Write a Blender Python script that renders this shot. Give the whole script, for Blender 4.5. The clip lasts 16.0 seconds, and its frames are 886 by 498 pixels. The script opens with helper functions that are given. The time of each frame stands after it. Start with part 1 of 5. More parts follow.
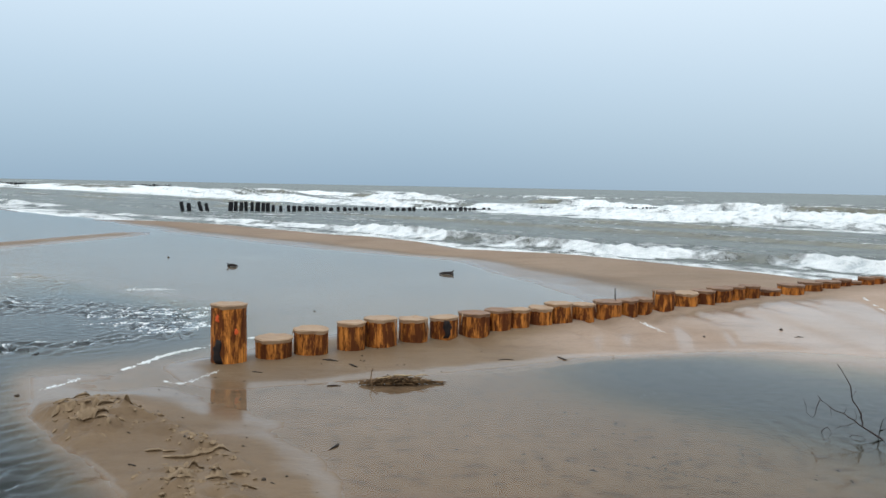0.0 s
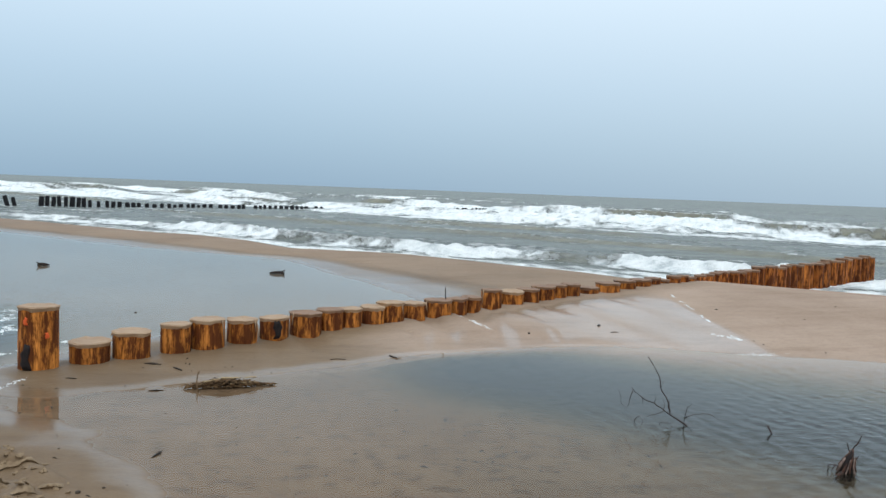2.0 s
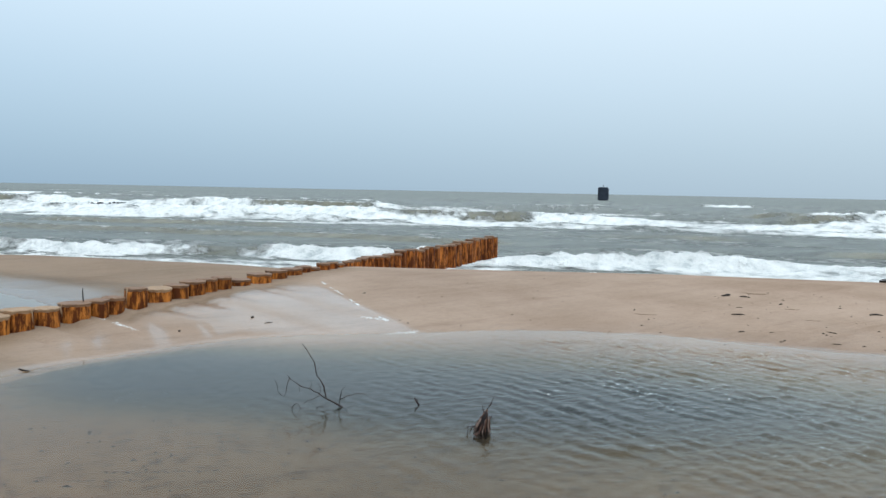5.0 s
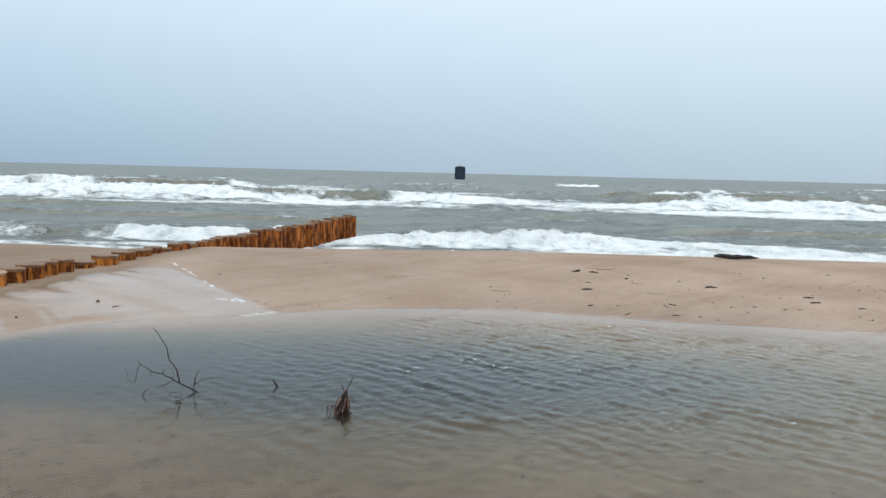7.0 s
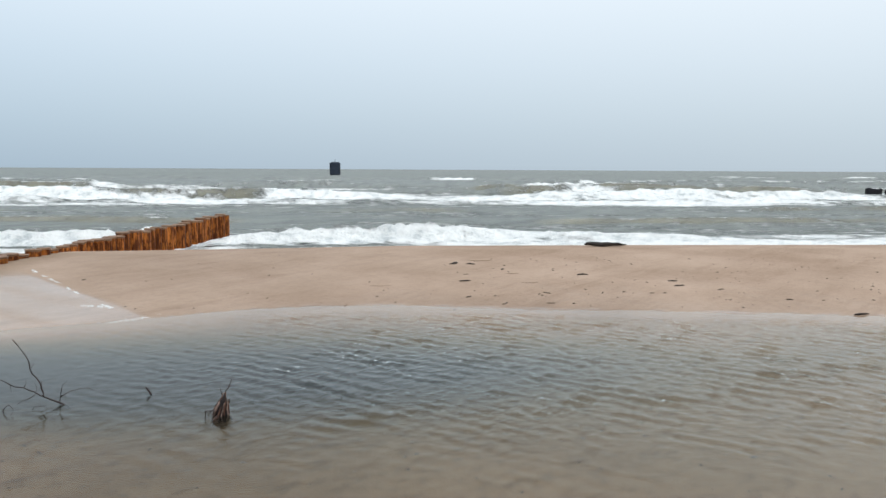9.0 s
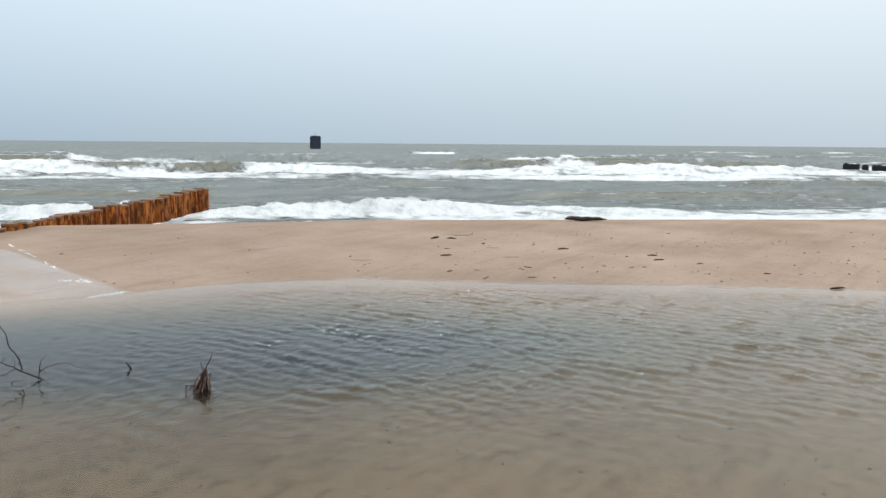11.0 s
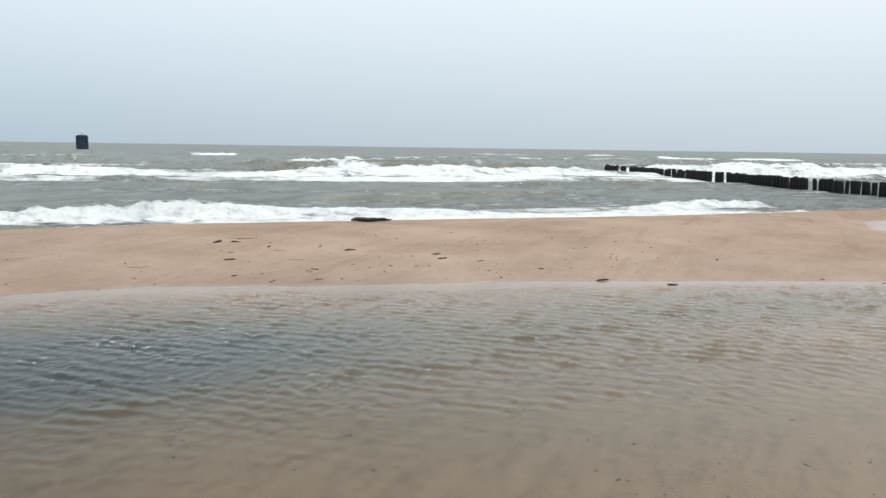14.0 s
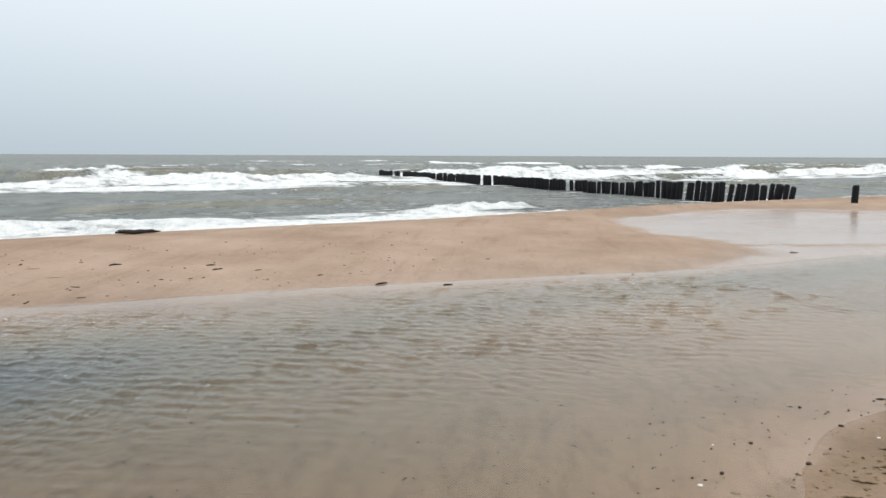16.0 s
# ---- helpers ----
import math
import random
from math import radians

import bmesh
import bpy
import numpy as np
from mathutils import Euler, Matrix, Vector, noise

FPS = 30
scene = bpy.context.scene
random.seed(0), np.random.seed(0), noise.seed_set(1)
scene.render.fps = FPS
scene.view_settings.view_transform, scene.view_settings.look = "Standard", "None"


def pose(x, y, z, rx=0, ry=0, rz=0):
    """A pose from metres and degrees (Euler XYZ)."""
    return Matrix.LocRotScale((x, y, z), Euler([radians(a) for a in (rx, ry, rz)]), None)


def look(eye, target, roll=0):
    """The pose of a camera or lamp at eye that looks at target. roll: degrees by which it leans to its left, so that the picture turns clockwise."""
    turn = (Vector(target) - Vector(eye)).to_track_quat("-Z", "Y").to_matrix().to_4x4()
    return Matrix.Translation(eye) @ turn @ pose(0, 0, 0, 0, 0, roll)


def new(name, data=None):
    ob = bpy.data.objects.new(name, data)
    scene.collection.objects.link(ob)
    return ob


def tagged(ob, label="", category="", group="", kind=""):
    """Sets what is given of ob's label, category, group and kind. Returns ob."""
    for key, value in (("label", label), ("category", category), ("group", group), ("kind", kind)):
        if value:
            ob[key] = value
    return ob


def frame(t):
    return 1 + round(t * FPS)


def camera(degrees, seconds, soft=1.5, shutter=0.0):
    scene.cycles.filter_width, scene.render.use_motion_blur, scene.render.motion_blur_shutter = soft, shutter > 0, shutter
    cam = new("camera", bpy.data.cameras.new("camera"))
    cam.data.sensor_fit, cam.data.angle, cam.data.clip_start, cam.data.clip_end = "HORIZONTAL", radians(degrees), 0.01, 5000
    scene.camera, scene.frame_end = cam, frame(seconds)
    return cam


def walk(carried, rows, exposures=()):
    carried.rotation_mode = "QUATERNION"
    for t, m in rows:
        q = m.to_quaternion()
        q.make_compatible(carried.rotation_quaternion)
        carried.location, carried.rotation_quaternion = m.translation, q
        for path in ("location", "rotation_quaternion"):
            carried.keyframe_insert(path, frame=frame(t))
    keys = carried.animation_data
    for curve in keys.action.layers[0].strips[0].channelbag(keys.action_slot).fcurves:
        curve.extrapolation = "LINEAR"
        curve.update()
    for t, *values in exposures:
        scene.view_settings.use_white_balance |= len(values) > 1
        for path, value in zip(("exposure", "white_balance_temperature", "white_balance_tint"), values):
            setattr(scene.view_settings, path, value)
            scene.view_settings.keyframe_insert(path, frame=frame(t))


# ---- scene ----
# Handheld pan from one standing place on the beach: seconds, yaw, pitch, roll.
EYE = (0.0, 0.0, 1.6)
PATH = [
    (0.0, 0.0, -4.23, -1.09), (0.5, -2.68, -4.44, -1.39), (1.0, -5.62, -4.54, -1.62), (1.5, -8.46, -4.74, -1.71),
    (2.0, -11.27, -3.96, -2.15), (2.5, -15.1, -3.87, -1.37), (3.0, -18.35, -3.82, -0.91), (3.5, -21.07, -3.71, -0.26),
    (4.0, -23.76, -4.07, 0.06), (4.5, -29.96, -4.89, -0.72), (4.7, -32.47, -4.46, -1.05), (6.8, -41.07, -4.19, -0.33),
    (7.0, -44.3, -5.16, -1.42), (7.5, -47.72, -5.26, -1.83), (8.0, -50.39, -5.94, -1.1), (8.5, -51.07, -5.69, -0.48),
    (9.0, -52.69, -5.38, -0.3), (9.5, -54.1, -6.68, -0.12), (9.7, -53.72, -6.99, -0.39), (11.8, -54.62, -7.22, -0.59),
    (12.0, -56.28, -6.94, -0.48), (12.5, -59.77, -7.25, -0.69), (13.0, -61.13, -6.78, 0.2), (13.5, -64.89, -6.94, -0.61),
    (14.0, -68.38, -6.85, -0.81), (14.5, -73.43, -6.06, -0.32), (15.0, -77.43, -6.38, -0.14), (15.5, -80.85, -6.33, -0.22),
    (16.0, -83.46, -6.31, -0.24)]
EXPOSURES = [(0.0, 0.0, 6150, 8), (1.5, 0.0, 6050, 7), (3.5, -0.07, 5930, 5.0), (4.5, -0.02, 5950, 5.2), (5.5, 0.0, 5950, 5.5), (7.0, 0.0, 6050, 7), (9.0, 0.04, 6320, 9.5), (12.0, 0.13, 6350, 9), (12.6, 0.16, 6360, 9), (13.5, 0.16, 6400, 9.5), (14.2, 0.07, 6460, 9.9), (16.0, 0.08, 6580, 10.9)]
cam = camera(55.25, 16.0)
walk(cam, [(t, pose(*EYE, 90 + pitch, roll, yaw)) for t, yaw, pitch, roll in PATH], EXPOSURES)

# ---- world and sun: an overcast sky, three times as bright overhead as at the horizon ----
# height of the look (its sine) and cloud colour, towards the west and towards the east
WEST_CLOUD = ((0.0, (0.37, 0.49, 0.60)), (0.05, (0.45, 0.58, 0.69)), (0.12, (0.57, 0.70, 0.81)), (0.22, (0.77, 0.88, 0.97)), (0.5, (1.15, 1.25, 1.32)), (1.0, (1.75, 1.85, 1.92)))
EAST_CLOUD = ((0.0, (0.58, 0.66, 0.715)), (0.05, (0.65, 0.735, 0.79)), (0.12, (0.77, 0.85, 0.905)), (0.22, (0.92, 0.985, 1.03)), (0.5, (1.15, 1.25, 1.32)), (1.0, (1.75, 1.85, 1.92)))
SUN_HEIGHT, SUN_TURN = radians(48), radians(200)
world = bpy.data.worlds.new("overcast_sky")
scene.world = world
world.use_nodes = True
wn, wl = world.node_tree.nodes, world.node_tree.links
back = wn["Background"]
sky = wn.new("ShaderNodeTexSky")
sky.sky_type, sky.sun_disc, sky.sun_elevation, sky.sun_rotation = "NISHITA", False, SUN_HEIGHT, SUN_TURN
sky.dust_density = 4.0
coord, split = wn.new("ShaderNodeTexCoord"), wn.new("ShaderNodeSeparateXYZ")
blend, dim, side, turn = wn.new("ShaderNodeMix"), wn.new("ShaderNodeMix"), wn.new("ShaderNodeMix"), wn.new("ShaderNodeVectorMath")
wl.new(coord.outputs["Generated"], split.inputs[0])
side.data_type, turn.operation = "RGBA", "DOT_PRODUCT"
wl.new(coord.outputs["Generated"], turn.inputs[0])
turn.inputs[1].default_value = (math.sin(radians(112)), math.cos(radians(112)), 0)
spread = wn.new("ShaderNodeMapRange")
spread.inputs["From Min"].default_value, spread.inputs["From Max"].default_value = -0.4, 1.0
wl.new(turn.outputs["Value"], spread.inputs["Value"])
wl.new(spread.outputs[0], side.inputs[0])
for slot, stops in ((6, WEST_CLOUD), (7, EAST_CLOUD)):
    cloud = wn.new("ShaderNodeValToRGB")
    wl.new(split.outputs["Z"], cloud.inputs[0])
    cloud.color_ramp.interpolation = "LINEAR"
    cloud.color_ramp.elements[0].color, cloud.color_ramp.elements[1].color = (*stops[0][1], 1), (*stops[-1][1], 1)
    for place, tone in stops[1:-1]:
        cloud.color_ramp.elements.new(place).color = (*tone, 1)
    wl.new(cloud.outputs[0], side.inputs[slot])
dim.data_type = blend.data_type = "RGBA"
dim.blend_type = "MULTIPLY"
dim.inputs[0].default_value = 1.0
wl.new(sky.outputs[0], dim.inputs[6])
dim.inputs[7].default_value = (0.1, 0.1, 0.1, 1)
blend.inputs[0].default_value = 0.08
wl.new(side.outputs[2], blend.inputs[6])
wl.new(dim.outputs[2], blend.inputs[7])
wl.new(blend.outputs[2], back.inputs[0])
back.inputs[1].default_value = 1.0

sun = new("sun", bpy.data.lights.new("sun", "SUN"))
sun.data.energy, sun.data.angle, sun.data.color = 0.9, radians(25), (1.0, 0.96, 0.9)
sun.matrix_world = look((0, 0, 30), (30 * math.cos(SUN_HEIGHT) * math.sin(SUN_TURN) * -1,
                                     30 * math.cos(SUN_HEIGHT) * math.cos(SUN_TURN) * -1, 30 - 30 * math.sin(SUN_HEIGHT)))

# ---- node helpers and materials ----
def material(name):
    m = bpy.data.materials.new(name)
    m.use_nodes = True
    return m, m.node_tree.nodes, m.node_tree.links, m.node_tree.nodes["Principled BSDF"]


def noise_node(m, scale, detail=4.0, rough=0.55, stretch=(1, 1, 1), coords="Object", turn=0.0):
    n, k = m.node_tree.nodes, m.node_tree.links
    tc, mp, no = n.new("ShaderNodeTexCoord"), n.new("ShaderNodeMapping"), n.new("ShaderNodeTexNoise")
    mp.inputs["Scale"].default_value, mp.inputs["Rotation"].default_value = stretch, (0, 0, turn)
    k.new(tc.outputs[coords], mp.inputs[0])
    k.new(mp.outputs[0], no.inputs["Vector"])
    no.inputs["Scale"].default_value, no.inputs["Detail"].default_value, no.inputs["Roughness"].default_value = scale, detail, rough
    return no


def ramp(m, source, *stops):
    r = m.node_tree.nodes.new("ShaderNodeValToRGB")
    e = r.color_ramp.elements
    e[0].position, e[0].color = stops[0][0], (*stops[0][1], 1)
    e[1].position, e[1].color = stops[-1][0], (*stops[-1][1], 1)
    for p, c in stops[1:-1]:
        e.new(p).color = (*c, 1)
    m.node_tree.links.new(source, r.inputs[0])
    return r.outputs[0]


def mixed(m, factor, a, b, how="MIX"):
    x = m.node_tree.nodes.new("ShaderNodeMix")
    x.data_type, x.blend_type = "RGBA", how
    for slot, value in ((0, factor), (6, a), (7, b)):
        if isinstance(value, bpy.types.NodeSocket):
            m.node_tree.links.new(value, x.inputs[slot])
        else:
            x.inputs[slot].default_value = value if slot == 0 else (*value, 1)
    return x.outputs[2]


def maths(m, how, a, b=0.0, clamp=False):
    x = m.node_tree.nodes.new("ShaderNodeMath")
    x.operation, x.use_clamp = how, clamp
    for slot, value in ((0, a), (1, b)):
        if isinstance(value, bpy.types.NodeSocket):
            m.node_tree.links.new(value, x.inputs[slot])
        else:
            x.inputs[slot].default_value = value
    return x.outputs[0]


def bump(m, height, strength, distance, target=None):
    b = m.node_tree.nodes.new("ShaderNodeBump")
    b.inputs["Strength"].default_value, b.inputs["Distance"].default_value = strength, distance
    m.node_tree.links.new(height, b.inputs["Height"])
    if target:
        m.node_tree.links.new(b.outputs[0], target.inputs["Normal"])
    return b.outputs[0]


def attribute(m, name):
    a = m.node_tree.nodes.new("ShaderNodeAttribute")
    a.attribute_name = name
    return a.outputs["Fac"]


def sand_material():
    m, n, k, p = material("sand")
    wet = attribute(m, "wet")
    fine, patch, grain = noise_node(m, 0.9, 6, 0.6), noise_node(m, 0.16, 5, 0.6), noise_node(m, 55.0, 4, 0.75)
    grit = noise_node(m, 14.0, 4, 0.7)
    wet_edge = maths(m, "ADD", wet, maths(m, "MULTIPLY", maths(m, "SUBTRACT", fine.outputs[0], 0.5), 0.3), True)
    dry = ramp(m, fine.outputs[0], (0.25, (0.283, 0.206, 0.153)), (0.55, (0.345, 0.254, 0.193)), (0.8, (0.398, 0.298, 0.230)))
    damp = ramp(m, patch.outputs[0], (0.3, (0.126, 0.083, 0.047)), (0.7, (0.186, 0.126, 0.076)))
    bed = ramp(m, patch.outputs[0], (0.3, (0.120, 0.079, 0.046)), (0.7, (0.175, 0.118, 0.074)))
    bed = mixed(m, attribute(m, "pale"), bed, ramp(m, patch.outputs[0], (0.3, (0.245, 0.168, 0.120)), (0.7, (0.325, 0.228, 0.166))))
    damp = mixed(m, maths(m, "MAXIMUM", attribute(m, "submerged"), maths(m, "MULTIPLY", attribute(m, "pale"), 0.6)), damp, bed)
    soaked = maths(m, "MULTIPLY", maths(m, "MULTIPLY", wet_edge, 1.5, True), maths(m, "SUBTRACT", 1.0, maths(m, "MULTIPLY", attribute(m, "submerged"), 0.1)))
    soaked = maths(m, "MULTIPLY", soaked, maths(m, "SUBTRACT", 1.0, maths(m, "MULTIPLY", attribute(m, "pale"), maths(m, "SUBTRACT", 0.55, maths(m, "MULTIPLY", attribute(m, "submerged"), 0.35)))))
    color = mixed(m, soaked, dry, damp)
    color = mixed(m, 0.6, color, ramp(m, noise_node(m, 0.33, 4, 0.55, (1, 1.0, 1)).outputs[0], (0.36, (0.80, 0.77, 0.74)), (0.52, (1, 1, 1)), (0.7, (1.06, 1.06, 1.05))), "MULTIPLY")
    # shade of small hollows in the bed, put into the colour without relief
    dimple_shade = ramp(m, noise_node(m, 7.5, 3, 0.6, (1, 1.5, 1), turn=radians(40)).outputs[0], (0.34, (0.55, 0.54, 0.52)), (0.47, (1, 1, 1)))
    color = mixed(m, maths(m, "MULTIPLY", attribute(m, "submerged"), maths(m, "SUBTRACT", 0.9, maths(m, "MULTIPLY", attribute(m, "pale"), 0.55))), color, dimple_shade, "MULTIPLY")
    speck = ramp(m, grain.outputs[0], (0.30, (0.55, 0.53, 0.51)), (0.46, (1, 1, 1)), (0.75, (1.18, 1.16, 1.14)))
    blot = ramp(m, grit.outputs[0], (0.28, (0.86, 0.85, 0.84)), (0.5, (1, 1, 1)), (0.8, (1.05, 1.05, 1.05)))
    color = mixed(m, 0.5, color, speck, "MULTIPLY")
    runs = noise_node(m, 1.0, 5, 0.62, (0.5, 3.2, 1), turn=radians(-28))
    color = mixed(m, 0.38, color, ramp(m, runs.outputs[0], (0.33, (0.74, 0.70, 0.67)), (0.46, (1, 1, 1)), (0.72, (1.07, 1.07, 1.07))), "MULTIPLY")
    washed = noise_node(m, 4.5, 6, 0.68, (0.4, 1.9, 1))
    color = mixed(m, maths(m, "MULTIPLY", wet_edge, 0.55), color, ramp(m, washed.outputs[0], (0.34, (0.70, 0.67, 0.64)), (0.48, (1, 1, 1)), (0.7, (1.10, 1.10, 1.10))), "MULTIPLY")
    k.new(mixed(m, 0.8, color, blot, "MULTIPLY"), p.inputs["Base Color"])
    k.new(ramp(m, wet_edge, (0.0, (0.95,) * 3), (0.55, (0.55,) * 3), (1.0, (0.35,) * 3)), p.inputs["Roughness"])
    p.inputs["IOR"].default_value = 1.35
    film = ramp(m, wet_edge, (0.78, (0,) * 3), (1.0, (0.9,) * 3))
    above = maths(m, "SUBTRACT", 1.0, attribute(m, "submerged"))
    film = maths(m, "MULTIPLY", film, above)
    k.new(film, p.inputs["Coat Weight"])
    bare = maths(m, "SUBTRACT", above, film, True)
    k.new(maths(m, "MULTIPLY", maths(m, "MULTIPLY", wet_edge, 0.2), bare), p.inputs["Specular IOR Level"])
    p.inputs["Coat Roughness"].default_value, p.inputs["Coat IOR"].default_value = 0.17, 1.33
    height = maths(m, "ADD", maths(m, "MULTIPLY", grain.outputs[0], 1.5), maths(m, "MULTIPLY", noise_node(m, 7.0, 5, 0.6).outputs[0], 5.0))
    bump(m, height, 0.4, 0.004, p)
    return m


def clear_water_material():
    """Shallow water: a clear body with a skin that reflects more at a low angle."""
    m, n, k, p = material("shallow_water")
    n.remove(p)
    out = n["Material Output"]
    clear, gloss, mixer, grazing = (n.new("ShaderNodeBsdfTransparent"), n.new("ShaderNodeBsdfGlossy"),
                                    n.new("ShaderNodeMixShader"), n.new("ShaderNodeLayerWeight"))
    murk = ramp(m, attribute(m, "depth"), (0.0, (0.98, 0.97, 0.95)), (0.10, (0.86, 0.83, 0.76)), (0.30, (0.60, 0.62, 0.55)), (0.70, (0.27, 0.36, 0.43)), (1.0, (0.14, 0.22, 0.31)))
    k.new(murk, clear.inputs[0])
    silt, body = n.new("ShaderNodeBsdfDiffuse"), n.new("ShaderNodeMixShader")
    k.new(ramp(m, attribute(m, "depth"), (0.05, (0.285, 0.228, 0.170)), (0.30, (0.215, 0.205, 0.165)), (0.8, (0.16, 0.19, 0.195))), silt.inputs[0])
    k.new(maths(m, "MULTIPLY", ramp(m, attribute(m, "depth"), (0.0, (0.0,) * 3), (0.12, (0.25,) * 3), (1.0, (0.42,) * 3)), attribute(m, "silt")), body.inputs[0])
    k.new(clear.outputs[0], body.inputs[1])
    k.new(silt.outputs[0], body.inputs[2])
    gloss.inputs["Roughness"].default_value = 0.05
    gloss.inputs["Color"].default_value = (0.91, 0.905, 0.88, 1)
    grazing.inputs["Blend"].default_value = 0.5
    ripple = noise_node(m, 8.0, 3, 0.5, (1.0, 1.5, 1), turn=radians(25))
    peaks = ramp(m, ripple.outputs[0], (0.44, (0, 0, 0)), (0.74, (1, 1, 1)))
    normal = bump(m, maths(m, "MULTIPLY", peaks, attribute(m, "breeze")), 0.6, 0.012)
    k.new(normal, gloss.inputs["Normal"])
    k.new(normal, grazing.inputs["Normal"])
    sheen = maths(m, "ADD", maths(m, "MULTIPLY", maths(m, "POWER", grazing.outputs["Facing"], 6.3), 0.98), 0.02)
    k.new(sheen, mixer.inputs[0])
    k.new(body.outputs[0], mixer.inputs[1])
    k.new(gloss.outputs[0], mixer.inputs[2])
    k.new(mixer.outputs[0], out.inputs[0])
    return m


def sea_material():
    m, n, k, p = material("sea_water_and_foam")
    foam, glass = attribute(m, "foam"), attribute(m, "glass")
    shore = radians(40)
    lace, lump = noise_node(m, 2.6, 9, 0.72, (1, 0.5, 1), turn=shore), noise_node(m, 0.5, 4, 0.6)
    wide, clots = noise_node(m, 0.55, 5, 0.65, (0.5, 1, 1), turn=-shore), noise_node(m, 1.7, 6, 0.7)
    mess = maths(m, "ADD", maths(m, "MULTIPLY", maths(m, "SUBTRACT", lace.outputs[0], 0.5), 1.75),
                 maths(m, "MULTIPLY", maths(m, "SUBTRACT", wide.outputs[0], 0.5), 0.75))
    flecks = ramp(m, noise_node(m, 3.6, 6, 0.72, (0.4, 1, 1), turn=-shore).outputs[0], (0.57, (0, 0, 0)), (0.70, (0.42,) * 3))
    level = maths(m, "ADD", maths(m, "ADD", foam, mess), flecks)
    white = ramp(m, level, (0.42, (0, 0, 0)), (0.52, (0.5,) * 3), (0.74, (1, 1, 1)))
    deep = ramp(m, lump.outputs[0], (0.3, (0.146, 0.159, 0.148)), (0.7, (0.200, 0.210, 0.186)))
    deep = mixed(m, glass, deep, ramp(m, wide.outputs[0], (0.35, (0.150, 0.135, 0.082)), (0.65, (0.215, 0.19, 0.125))))
    # light and dark sides of wavelets painted into the water colour
    facet_shade = noise_node(m, 1.1, 5, 0.65, (0.3, 1, 1), turn=-shore)
    deep = mixed(m, 0.85, deep, ramp(m, facet_shade.outputs[0], (0.32, (0.66, 0.67, 0.68)), (0.5, (1, 1, 1)), (0.68, (1.3, 1.3, 1.28))), "MULTIPLY")
    # grey in the hollows of the foam is shading put into its colour
    froth = ramp(m, clots.outputs[0], (0.34, (0.50, 0.53, 0.53)), (0.46, (0.80, 0.81, 0.79)), (0.60, (0.93, 0.93, 0.905)))
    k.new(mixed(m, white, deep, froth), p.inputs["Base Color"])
    k.new(ramp(m, white, (0.0, (0.12,) * 3), (1.0, (0.85,) * 3)), p.inputs["Roughness"])
    p.inputs["Specular IOR Level"].default_value = 0.0
    chop_or_range = noise_node(m, 2.4, 7, 0.64, (1, 1, 1))
    height = maths(m, "ADD", chop_or_range.outputs[0], maths(m, "MULTIPLY", white, maths(m, "ADD", clots.outputs[0], maths(m, "MULTIPLY", lace.outputs[0], 0.5))))
    normal = bump(m, height, 0.95, 0.3, p)
    skin, gloss, grazing = n.new("ShaderNodeMixShader"), n.new("ShaderNodeBsdfGlossy"), n.new("ShaderNodeLayerWeight")
    gloss.inputs["Roughness"].default_value = 0.16
    grazing.inputs["Blend"].default_value = 0.5
    k.new(normal, gloss.inputs["Normal"])
    k.new(normal, grazing.inputs["Normal"])
    # the cap on the sheen falls with distance from the camera
    sheen = maths(m, "MINIMUM", maths(m, "ADD", maths(m, "POWER", grazing.outputs["Facing"], 5.0), 0.02), maths(m, "SUBTRACT", 0.48, maths(m, "MULTIPLY", attribute(m, "chop_or_range"), 0.27)))
    k.new(maths(m, "MULTIPLY", sheen, maths(m, "SUBTRACT", 1.0, white)), skin.inputs[0])
    k.new(p.outputs[0], skin.inputs[1])
    k.new(gloss.outputs[0], skin.inputs[2])
    k.new(skin.outputs[0], n["Material Output"].inputs[0])
    return m


